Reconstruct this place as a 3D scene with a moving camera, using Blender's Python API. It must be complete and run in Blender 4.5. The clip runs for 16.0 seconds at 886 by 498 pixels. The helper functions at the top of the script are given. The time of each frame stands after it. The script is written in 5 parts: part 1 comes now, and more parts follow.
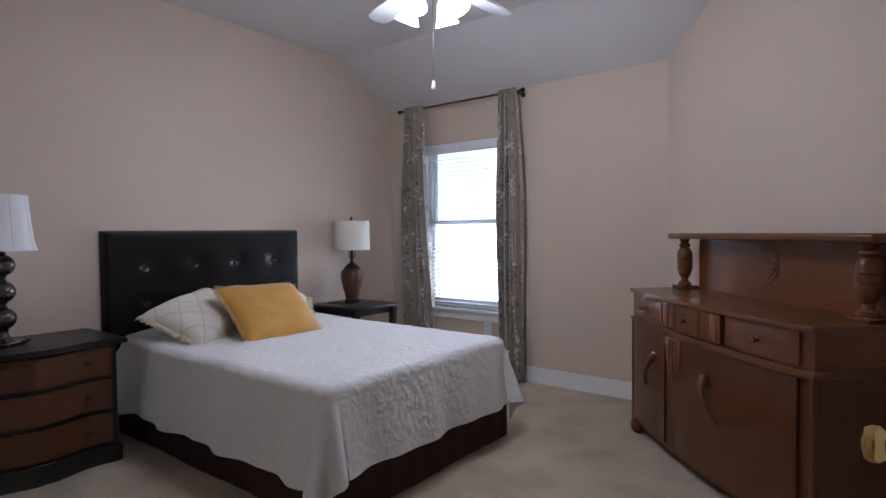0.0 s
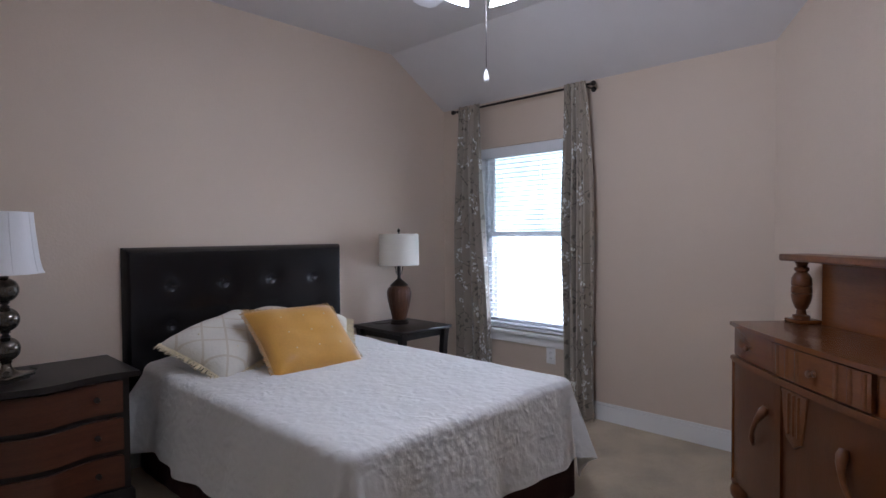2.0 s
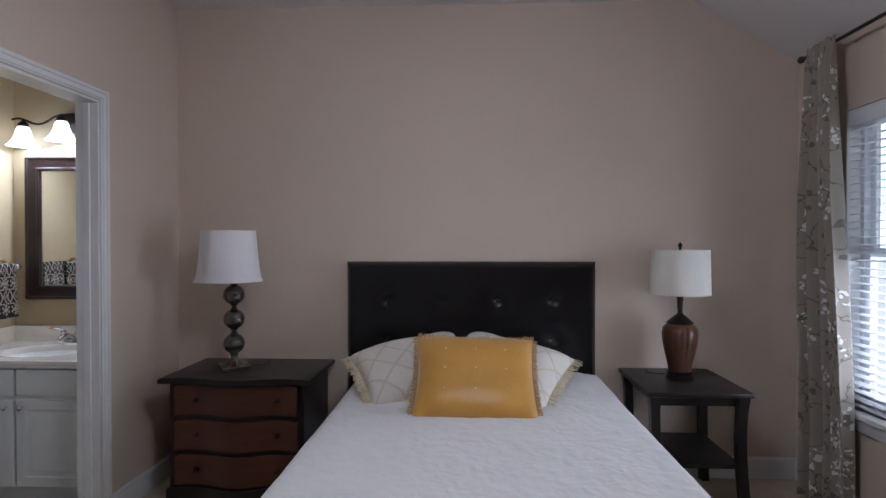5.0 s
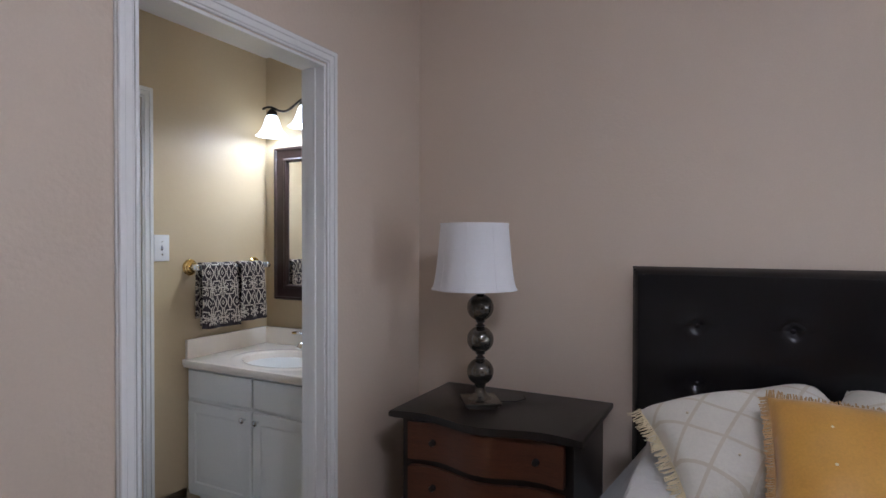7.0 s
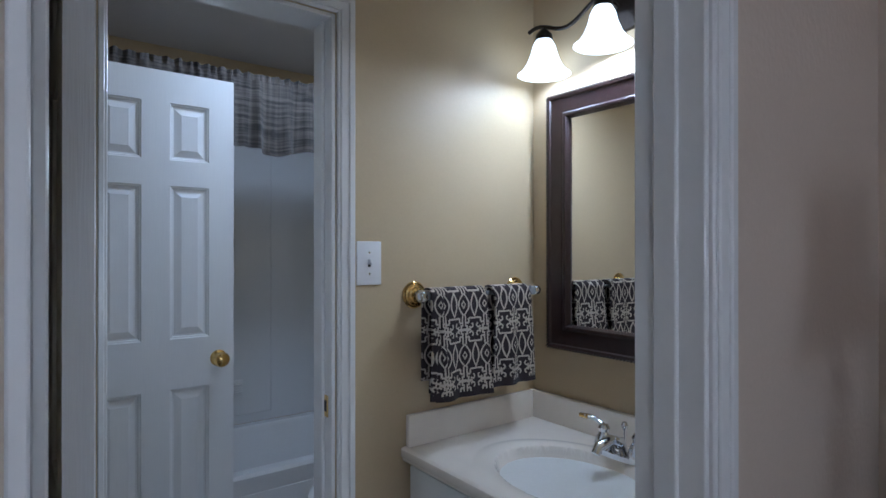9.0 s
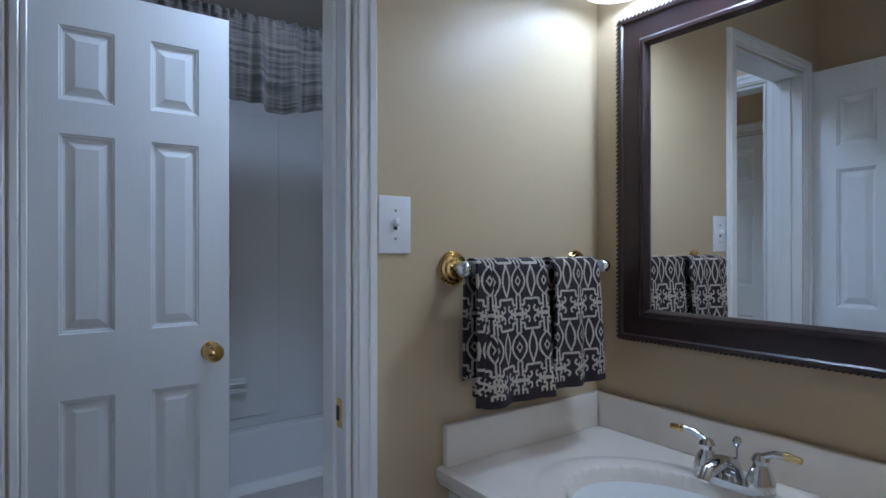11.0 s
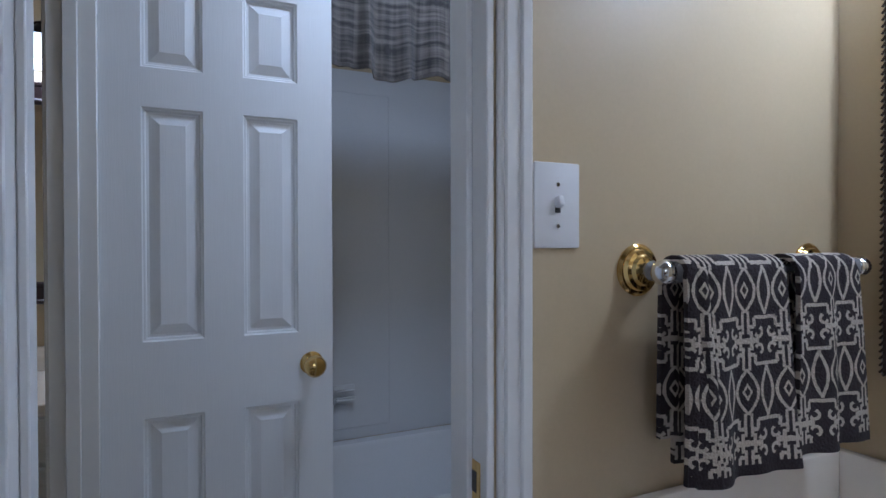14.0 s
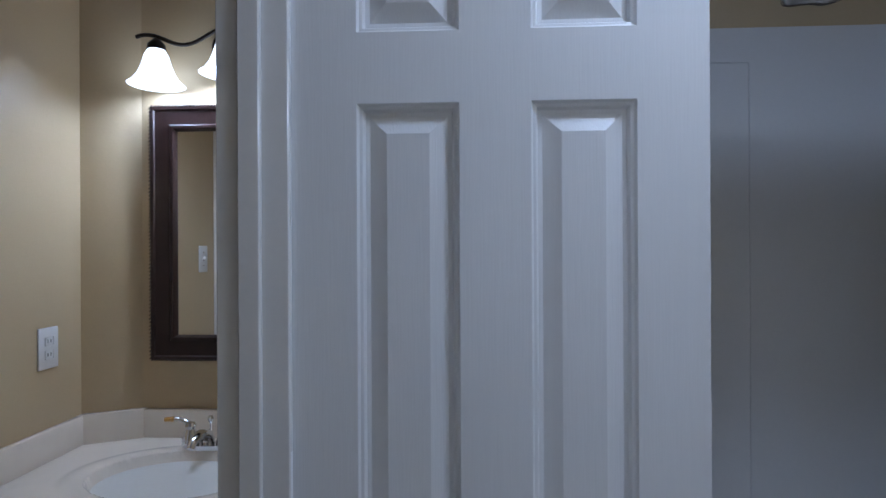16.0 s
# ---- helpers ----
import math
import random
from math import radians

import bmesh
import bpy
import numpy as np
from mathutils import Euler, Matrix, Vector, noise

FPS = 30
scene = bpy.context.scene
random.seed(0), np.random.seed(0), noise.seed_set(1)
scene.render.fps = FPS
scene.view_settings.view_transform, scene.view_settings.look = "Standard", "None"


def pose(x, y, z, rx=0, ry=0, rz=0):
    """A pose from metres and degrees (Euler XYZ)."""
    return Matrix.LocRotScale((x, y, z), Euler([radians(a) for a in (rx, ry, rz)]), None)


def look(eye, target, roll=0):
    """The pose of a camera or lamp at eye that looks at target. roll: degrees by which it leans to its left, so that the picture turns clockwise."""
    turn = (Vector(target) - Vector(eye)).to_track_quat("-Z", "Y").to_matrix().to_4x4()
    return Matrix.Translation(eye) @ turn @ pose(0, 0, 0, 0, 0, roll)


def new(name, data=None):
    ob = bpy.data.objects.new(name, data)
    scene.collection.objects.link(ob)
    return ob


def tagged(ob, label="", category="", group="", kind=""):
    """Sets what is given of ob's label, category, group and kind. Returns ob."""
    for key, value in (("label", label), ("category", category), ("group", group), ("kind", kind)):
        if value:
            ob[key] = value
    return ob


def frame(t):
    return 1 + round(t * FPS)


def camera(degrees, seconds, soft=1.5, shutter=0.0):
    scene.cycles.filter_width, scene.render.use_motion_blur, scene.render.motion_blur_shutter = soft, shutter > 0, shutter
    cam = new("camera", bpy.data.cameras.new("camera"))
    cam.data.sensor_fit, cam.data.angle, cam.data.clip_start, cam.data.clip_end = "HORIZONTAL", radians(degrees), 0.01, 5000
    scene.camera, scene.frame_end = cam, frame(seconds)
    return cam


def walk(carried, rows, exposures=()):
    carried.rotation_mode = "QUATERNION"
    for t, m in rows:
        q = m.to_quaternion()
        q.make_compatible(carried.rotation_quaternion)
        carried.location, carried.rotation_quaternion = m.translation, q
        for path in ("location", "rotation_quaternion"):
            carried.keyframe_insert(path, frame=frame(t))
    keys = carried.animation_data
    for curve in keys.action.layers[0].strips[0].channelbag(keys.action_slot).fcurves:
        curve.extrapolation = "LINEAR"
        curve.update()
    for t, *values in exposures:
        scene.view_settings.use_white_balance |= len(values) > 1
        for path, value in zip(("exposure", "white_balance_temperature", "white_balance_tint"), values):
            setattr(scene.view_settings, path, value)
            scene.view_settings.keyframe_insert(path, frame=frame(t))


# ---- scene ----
cam = camera(76.3, 16.0)
PATH = [
    (0, (0.237, -0.222, 1.256), (-0.992, 1.354, 1.195), -0.5),
    (0.5, (0.22, -0.202, 1.246), (-0.992, 1.387, 1.186), -0.5),
    (1, (0.159, -0.124, 1.283), (-1.062, 1.459, 1.227), -0.5),
    (1.5, (0.051, -0.007, 1.334), (-1.245, 1.516, 1.276), -0.5),
    (2, (-0.052, 0.194, 1.343), (-1.444, 1.629, 1.291), -0.4),
    (2.5, (-0.123, 0.527, 1.359), (-1.698, 1.759, 1.314), -0.6),
    (3, (-0.202, 0.856, 1.359), (-1.962, 1.805, 1.326), -0.6),
    (3.5, (-0.199, 1.177, 1.377), (-2.075, 1.87, 1.341), -0.5),
    (3.7, (-0.187, 1.3, 1.39), (-2.106, 1.862, 1.351), -0.5),
    (5.8, (-0.223, 2.03, 1.368), (-2.183, 1.633, 1.364), -0.0),
    (6, (-0.329, 1.966, 1.362), (-2.272, 1.494, 1.358), -0.1),
    (6.5, (-0.661, 1.765, 1.381), (-2.55, 1.107, 1.36), -0.1),
    (7, (-1.06, 1.564, 1.378), (-2.834, 0.641, 1.353), 0.1),
    (7.5, (-1.359, 1.224, 1.388), (-3.018, 0.108, 1.361), 0.1),
    (8, (-1.646, 0.973, 1.375), (-3.197, -0.289, 1.36), 0.1),
    (8.5, (-1.892, 0.758, 1.36), (-3.258, -0.702, 1.36), -0.2),
    (9, (-2.008, 0.568, 1.384), (-3.213, -1.029, 1.388), 0.0),
    (9.2, (-2.064, 0.51, 1.382), (-3.205, -1.132, 1.386), 0.0),
    (11.3, (-2.189, 0.2, 1.282), (-3.362, -1.42, 1.279), -0.1),
    (11.5, (-2.192, 0.198, 1.275), (-3.391, -1.402, 1.266), -0.3),
    (12, (-2.192, 0.197, 1.252), (-3.447, -1.36, 1.245), -0.3),
    (12.5, (-2.204, 0.186, 1.214), (-3.471, -1.361, 1.209), -0.4),
    (13, (-2.239, 0.14, 1.178), (-3.484, -1.425, 1.17), -0.3),
    (13.5, (-2.304, 0.039, 1.237), (-3.352, -1.664, 1.225), -0.1),
    (14, (-2.312, -0.164, 1.294), (-3.151, -1.979, 1.27), -0.1),
    (14.5, (-2.34, -0.394, 1.348), (-2.999, -2.282, 1.306), -0.2),
    (15, (-2.407, -0.584, 1.382), (-2.836, -2.537, 1.357), -0.0),
    (15.2, (-2.425, -0.652, 1.384), (-2.769, -2.622, 1.355), -0.6),
    (15.5, (-2.421, -0.754, 1.386), (-2.641, -2.742, 1.369), -0.3),
    (16, (-2.378, -0.946, 1.426), (-2.272, -2.943, 1.426), -0.3),
]
walk(cam, [(t, look(eye, target, roll)) for t, eye, target, roll in PATH],
     exposures=[(0, -0.04, 5850, 19), (1.5, -0.08, 5850, 19), (2.5, -0.32, 5800, 18), (3.5, -0.6, 5750, 18), (5.8, -0.2, 6050, 19), (7, -0.14, 6050, 18), (8, -0.44, 5900, 17), (9, -0.66, 5480, 14), (11.5, -0.64, 5300, 14), (14, -0.64, 5500, 18), (16, -0.74, 5550, 18)])

# ---- light ----
FZ = 0.04
world = bpy.data.worlds.new("sky")
scene.world = world
world.use_nodes = True
wn = world.node_tree
sky = wn.nodes.new("ShaderNodeTexSky")
sky.sky_type, sky.sun_disc = "NISHITA", False
sky.sun_elevation, sky.sun_rotation = radians(48), radians(150)
wn.links.new(sky.outputs[0], wn.nodes["Background"].inputs[0])
wn.nodes["Background"].inputs[1].default_value = 0.15


def lamp(name, kind, energy, m, color=(1, 1, 1), **kw):
    data = bpy.data.lights.new(name, kind)
    data.energy, data.color = energy, color
    if "size" in kw:
        data.shape, data.size, data.size_y = "RECTANGLE", kw["size"][0], kw["size"][1]
    if "radius" in kw:
        data.shadow_soft_size = kw["radius"]
    if "angle" in kw:
        data.angle = kw["angle"]
    ob = new(name, data)
    ob.matrix_world = m
    return ob


lamp("sun", "SUN", 5.0, look((6, -8, 9), (0, 0, 0)), (1, 0.95, 0.88), angle=radians(0.6))
lamp("window_daylight", "AREA", 15, pose(-2.57, 3.95, 0.97, 90, 0, 180), (0.78, 0.88, 1.0), size=(0.95, 0.72))
FAN_W, VAN_W, VAN2_W, TUB_W = 8.9, 16.0, 16.5, 11.0

# ---- materials ----


def mat(name, color, rough=0.6, metal=0.0, var=0.12, scale=6.0, fine=90.0, bump=0.05, emit=0.0, spec=0.5, stretch=(1, 1, 1), coat=0.0, dark=None, rnd=0.0, sheen=0.0, bscale=None):
    m = bpy.data.materials.new(name)
    m.use_nodes = True
    nt = m.node_tree
    b = nt.nodes["Principled BSDF"]
    b.inputs["Roughness"].default_value, b.inputs["Metallic"].default_value = rough, metal
    b.inputs["Specular IOR Level"].default_value = spec
    b.inputs["Coat Weight"].default_value = coat
    b.inputs["Sheen Weight"].default_value = sheen
    b.inputs["Base Color"].default_value = (*color, 1)
    co = nt.nodes.new("ShaderNodeTexCoord")
    mp = nt.nodes.new("ShaderNodeMapping")
    mp.inputs["Scale"].default_value = stretch
    nt.links.new(co.outputs["Object"], mp.inputs[0])
    n1 = nt.nodes.new("ShaderNodeTexNoise")
    n1.inputs["Scale"].default_value, n1.inputs["Detail"].default_value = scale, 5
    n2 = nt.nodes.new("ShaderNodeTexNoise")
    n2.inputs["Scale"].default_value, n2.inputs["Detail"].default_value = fine, 3
    nt.links.new(mp.outputs[0], n1.inputs[0])
    nt.links.new(mp.outputs[0], n2.inputs[0])
    if var > 0:
        add = nt.nodes.new("ShaderNodeMath")
        add.operation = "ADD"
        nt.links.new(n1.outputs[0], add.inputs[0])
        nt.links.new(n2.outputs[0], add.inputs[1])
        last = add
        if rnd > 0:
            oi = nt.nodes.new("ShaderNodeObjectInfo")
            mr = nt.nodes.new("ShaderNodeMath")
            mr.operation = "MULTIPLY_ADD"
            mr.inputs[1].default_value = rnd
            nt.links.new(oi.outputs["Random"], mr.inputs[0])
            nt.links.new(add.outputs[0], mr.inputs[2])
            last = mr
        ramp = nt.nodes.new("ShaderNodeValToRGB")
        lo = dark if dark else tuple(c * (1 - var) for c in color)
        hi = tuple(min(1, c * (1 + var)) for c in color)
        ramp.color_ramp.elements[0].position, ramp.color_ramp.elements[1].position = 0.3, 0.7
        ramp.color_ramp.elements[0].color, ramp.color_ramp.elements[1].color = (*lo, 1), (*hi, 1)
        half = nt.nodes.new("ShaderNodeMath")
        half.operation = "MULTIPLY"
        half.inputs[1].default_value = 0.5
        nt.links.new(last.outputs[0], half.inputs[0])
        nt.links.new(half.outputs[0], ramp.inputs[0])
        nt.links.new(ramp.outputs[0], b.inputs["Base Color"])
    if bump > 0:
        bp = nt.nodes.new("ShaderNodeBump")
        bp.inputs["Strength"].default_value, bp.inputs["Distance"].default_value = min(1, bump * 4), 0.004
        src = n2
        if bscale:
            src = nt.nodes.new("ShaderNodeTexNoise")
            src.inputs["Scale"].default_value, src.inputs["Detail"].default_value = bscale, 2
            nt.links.new(mp.outputs[0], src.inputs[0])
        nt.links.new(src.outputs[0], bp.inputs["Height"])
        nt.links.new(bp.outputs[0], b.inputs["Normal"])
    if emit > 0:
        b.inputs["Emission Color"].default_value = (*color, 1)
        b.inputs["Emission Strength"].default_value = emit
    return m


def bsdf(m):
    return m.node_tree.nodes["Principled BSDF"]


def math_node(nt, op, a, b=None):
    n = nt.nodes.new("ShaderNodeMath")
    n.operation = op
    for i, v in enumerate((a, b)):
        if v is None:
            continue
        if isinstance(v, (int, float)):
            n.inputs[i].default_value = v
        else:
            nt.links.new(v, n.inputs[i])
    return n.outputs[0]


M_WALL = mat("beige_wall_paint", (0.62, 0.505, 0.405), 0.75, var=0.03, scale=1.5, fine=160, bump=0.06, bscale=70)
M_BATH = mat("tan_satin_wall_paint", (0.56, 0.44, 0.275), 0.42, var=0.03, scale=1.5, fine=160, bump=0.025, bscale=40)
M_CEIL = mat("ceiling_paint", (0.66, 0.63, 0.62), 0.85, var=0.03, fine=200, bump=0.08, bscale=110)
M_TRIM = mat("white_trim_paint", (0.80, 0.79, 0.77), 0.2, var=0.02, scale=3, bump=0.006, bscale=14)
M_DOOR = mat("white_door_paint", (0.80, 0.81, 0.82), 0.35, var=0.02, scale=3, bump=0.02, stretch=(60, 60, 2.5), bscale=6)
M_CARPET = mat("beige_carpet", (0.45, 0.365, 0.255), 0.95, var=0.4, scale=3.5, fine=260, bump=0.25, sheen=0.2)
M_VINYL = mat("pale_vinyl_floor", (0.45, 0.42, 0.38), 0.4, var=0.1, scale=4, bump=0.02)
M_SHELL = mat("white_tub_acrylic", (0.74, 0.74, 0.74), 0.16, var=0.02, scale=2, bump=0.015, bscale=8)
M_LEATHER = mat("black_leather", (0.008, 0.007, 0.008), 0.24, var=0.2, scale=5, fine=220, bump=0.03, bscale=160, spec=0.35)
M_SPREAD = mat("white_matelasse", (0.76, 0.75, 0.73), 0.85, var=0.03, scale=5, fine=60, bump=0.25, bscale=52, sheen=0.3)
M_SPREAD.node_tree.nodes["Bump"].inputs["Distance"].default_value = 0.009
spread_nt = M_SPREAD.node_tree
sp_co, sp_no, sp_vo = (spread_nt.nodes.new(k) for k in ("ShaderNodeTexCoord", "ShaderNodeTexNoise", "ShaderNodeTexVoronoi"))
sp_no.inputs["Scale"].default_value = 9
sp_mix = spread_nt.nodes.new("ShaderNodeMix")
sp_mix.data_type = "VECTOR"
sp_mix.inputs[0].default_value = 0.10
spread_nt.links.new(sp_co.outputs["Object"], sp_no.inputs[0])
spread_nt.links.new(sp_co.outputs["Object"], sp_mix.inputs[4])
spread_nt.links.new(sp_no.outputs["Color"], sp_mix.inputs[5])
sp_vo.feature = "SMOOTH_F1"
sp_vo.inputs["Scale"].default_value = 26
spread_nt.links.new(sp_mix.outputs[1], sp_vo.inputs[0])
sp_sum = math_node(spread_nt, "ADD", math_node(spread_nt, "MULTIPLY", sp_vo.outputs["Distance"], -0.9), math_node(spread_nt, "MULTIPLY", spread_nt.nodes["Bump"].inputs["Height"].links[0].from_socket, 0.35))
spread_nt.links.new(sp_sum, spread_nt.nodes["Bump"].inputs["Height"])
spread_nt.nodes["Bump"].inputs["Strength"].default_value = 0.75
M_RUFFLE = mat("burgundy_cloth", (0.045, 0.013, 0.012), 0.9, var=0.25, bump=0.1)
M_SHAM = mat("ivory_quilted_cloth", (0.72, 0.68, 0.60), 0.8, var=0.06, scale=14, fine=120, bump=0.15, bscale=60)
M_FRINGE = mat("cream_fringe", (0.70, 0.60, 0.40), 0.9, var=0.15, fine=200, bump=0.1)
M_GOLD = mat("gold_satin", (0.58, 0.29, 0.045), 0.42, var=0.12, scale=7, fine=150, bump=0.06, bscale=26, sheen=0.3)
M_GFRINGE = mat("gold_fringe", (0.50, 0.32, 0.15), 0.9, var=0.2, fine=200)
M_BEAD = mat("pearl_bead", (0.85, 0.75, 0.55), 0.2, var=0.0, bump=0)
M_BLACKWOOD = mat("black_stained_wood", (0.009, 0.0065, 0.006), 0.34, var=0.4, scale=3, fine=40, bump=0.04, stretch=(4, 1, 12))
M_REDWOOD = mat("reddish_mahogany", (0.085, 0.026, 0.012), 0.34, var=0.35, scale=3, fine=30, bump=0.03, stretch=(4, 1, 14))
M_OAK = mat("honey_oak_veneer", (0.15, 0.048, 0.012), 0.27, var=0.22, scale=2.5, fine=24, bump=0.03, stretch=(1.5, 5, 14), coat=0.2)
M_OAKDARK = mat("brown_oak_panel", (0.098, 0.029, 0.008), 0.28, var=0.2, scale=1.6, fine=26, bump=0.03, stretch=(9, 5, 1.4), coat=0.15)
M_OAKEDGE = mat("carved_oak", (0.14, 0.047, 0.014), 0.36, var=0.3, scale=8, fine=60, bump=0.06)
M_BRASS = mat("polished_brass", (0.75, 0.52, 0.20), 0.12, 1.0, var=0.06, bump=0)
M_CHROME = mat("chrome", (0.75, 0.76, 0.78), 0.07, 1.0, var=0.02, bump=0)
M_BRONZE = mat("dark_bronze_metal", (0.035, 0.028, 0.024), 0.35, 0.7, var=0.3, bump=0.02)
M_PEWTER = mat("smoked_pewter", (0.15, 0.135, 0.115), 0.17, 0.85, var=0.45, scale=18, bump=0.03, bscale=60)
M_ESPRESSO = mat("espresso_frame", (0.026, 0.013, 0.012), 0.28, var=0.35, scale=6, bump=0.05, stretch=(3, 3, 3))
M_SHADE = mat("white_linen_shade", (0.78, 0.76, 0.76), 0.85, var=0.04, fine=240, bump=0.06)
M_SHADE2 = mat("cream_linen_shade", (0.70, 0.66, 0.58), 0.85, var=0.06, fine=240, bump=0.08)
M_URN = mat("bronze_ribbed_ceramic", (0.085, 0.032, 0.015), 0.28, 0.15, var=0.5, scale=9, bump=0.04)
M_BULB = mat("lit_frosted_glass", (0.95, 0.97, 1.0), 0.4, var=0, bump=0, emit=11)
M_VBULB = mat("lit_vanity_glass", (0.78, 0.90, 1.0), 0.4, var=0, bump=0, emit=4.5)
M_LENS = mat("lit_ceiling_lens", (0.90, 0.96, 1.0), 0.4, var=0, bump=0, emit=8)
M_FANWHITE = mat("white_fan_enamel", (0.78, 0.78, 0.78), 0.3, var=0.02, bump=0.01)
M_BLIND = mat("white_blind_slat", (0.82, 0.83, 0.85), 0.5, var=0.02, bump=0.01)
M_VINYLFRAME = mat("white_window_vinyl", (0.78, 0.79, 0.80), 0.35, var=0.02, bump=0.01)
M_MARBLE = mat("cultured_marble", (0.86, 0.79, 0.70), 0.14, var=0.03, scale=3, fine=20, bump=0.0, coat=0.3)
M_CAB = mat("white_cabinet_paint", (0.74, 0.74, 0.71), 0.35, var=0.03, scale=3, bump=0.03, bscale=40)
M_PLATE = mat("white_plastic", (0.80, 0.80, 0.80), 0.3, var=0.01, bump=0)
M_DARK = mat("dark_slot", (0.05, 0.05, 0.05), 0.6, var=0, bump=0)
M_CRYSTAL = mat("clear_acrylic", (0.8, 0.82, 0.85), 0.06, var=0, bump=0)
bsdf(M_CRYSTAL).inputs["Transmission Weight"].default_value = 0.7
M_MIRROR = mat("silvered_mirror", (0.90, 0.91, 0.90), 0.01, 1.0, var=0, bump=0)
M_GLASS = bpy.data.materials.new("window_glass")
M_GLASS.use_nodes = True
bsdf(M_GLASS).inputs["Transmission Weight"].default_value = 1
bsdf(M_GLASS).inputs["Roughness"].default_value = 0.0
bsdf(M_GLASS).inputs["IOR"].default_value = 1.05
M_PORCELAIN = mat("white_porcelain", (0.82, 0.82, 0.81), 0.1, var=0.01, bump=0, coat=0.4)
M_CABLE = mat("black_cable", (0.02, 0.02, 0.02), 0.5, var=0, bump=0)


def pattern_mat(name, base, light, rough):
    """Terry with an ornate cream scrollwork: ogees, lenses, stems and curls in mirrored cells."""
    m = mat(name, base, rough, var=0.1, fine=300, bump=0.25, bscale=260)
    nt = m.node_tree
    co = nt.nodes.new("ShaderNodeTexCoord")
    wob = nt.nodes.new("ShaderNodeTexNoise")
    wob.inputs["Scale"].default_value = 160
    nt.links.new(co.outputs["Object"], wob.inputs[0])
    sp = nt.nodes.new("ShaderNodeSeparateXYZ")
    nt.links.new(co.outputs["Object"], sp.inputs[0])

    def op(kind, a, b=None):
        return math_node(nt, kind, a, b)

    def cell(v, pitch, unit):
        return op("MULTIPLY", op("ABSOLUTE", op("SUBTRACT", op("FRACT", op("ADD", op("DIVIDE", v, pitch), 10.5)), 0.5)), unit)

    def both(a, b):
        return op("MULTIPLY", a, b)

    def band(v, lo, hi):
        return both(op("GREATER_THAN", v, lo), op("LESS_THAN", v, hi))

    def near(v, w):
        return op("LESS_THAN", op("ABSOLUTE", v), w)
    x = cell(sp.outputs["X"], 0.078, 0.068)
    z = cell(op("ADD", sp.outputs["Z"], 0.028), 0.150, 0.138)
    w = op("ADD", 0.0012, op("MULTIPLY", wob.outputs[0], 0.0028))

    def arch(reach):
        return op("COSINE", op("MINIMUM", op("MULTIPLY", z, 1.5708 / reach), 1.5708))
    lines = [
        both(near(op("SUBTRACT", x, op("MULTIPLY", arch(0.030), 0.0165)), w), op("LESS_THAN", z, 0.031)),
        near(op("SUBTRACT", op("ADD", x, op("MULTIPLY", z, 0.62)), 0.0058), op("MULTIPLY", w, 0.7)),
        both(near(op("SUBTRACT", op("SUBTRACT", 0.034, x), op("MULTIPLY", arch(0.032), 0.0105)), w), op("LESS_THAN", z, 0.034)),
        both(near(op("SUBTRACT", x, 0.0045), op("MULTIPLY", w, 0.8)), band(z, 0.029, 0.060)),
        both(near(op("SUBTRACT", z, 0.0375), w), band(x, 0.014, 0.034)),
        both(near(op("SUBTRACT", x, 0.014), w), band(z, 0.0375, 0.050)),
        both(near(op("SUBTRACT", z, 0.050), w), band(x, 0.0045, 0.014)),
        both(near(op("SUBTRACT", z, 0.069), op("MULTIPLY", w, 1.5)), op("LESS_THAN", x, 0.021)),
        both(near(op("SUBTRACT", x, 0.0085), w), band(z, 0.056, 0.069)),
    ]
    dx, dz = op("SUBTRACT", x, 0.0215), op("SUBTRACT", z, 0.0575)
    rad = op("SQRT", op("ADD", op("MULTIPLY", dx, dx), op("MULTIPLY", dz, dz)))
    lines.append(both(near(op("SUBTRACT", rad, 0.0062), op("MULTIPLY", w, 0.9)), op("GREATER_THAN", op("ADD", dx, dz), -0.004)))
    mask = lines[0]
    for extra in lines[1:]:
        mask = op("MAXIMUM", mask, extra)
    mask = both(mask, op("GREATER_THAN", sp.outputs["Z"], 0.016))
    mix = nt.nodes.new("ShaderNodeMix")
    mix.data_type = "RGBA"
    nt.links.new(mask, mix.inputs[0])
    mix.inputs[6].default_value, mix.inputs[7].default_value = (*base, 1), (*light, 1)
    nt.links.new(mix.outputs[2], bsdf(m).inputs["Base Color"])
    return m


M_TOWEL = pattern_mat("patterned_terry", (0.026, 0.018, 0.020), (0.50, 0.43, 0.35), 0.95)


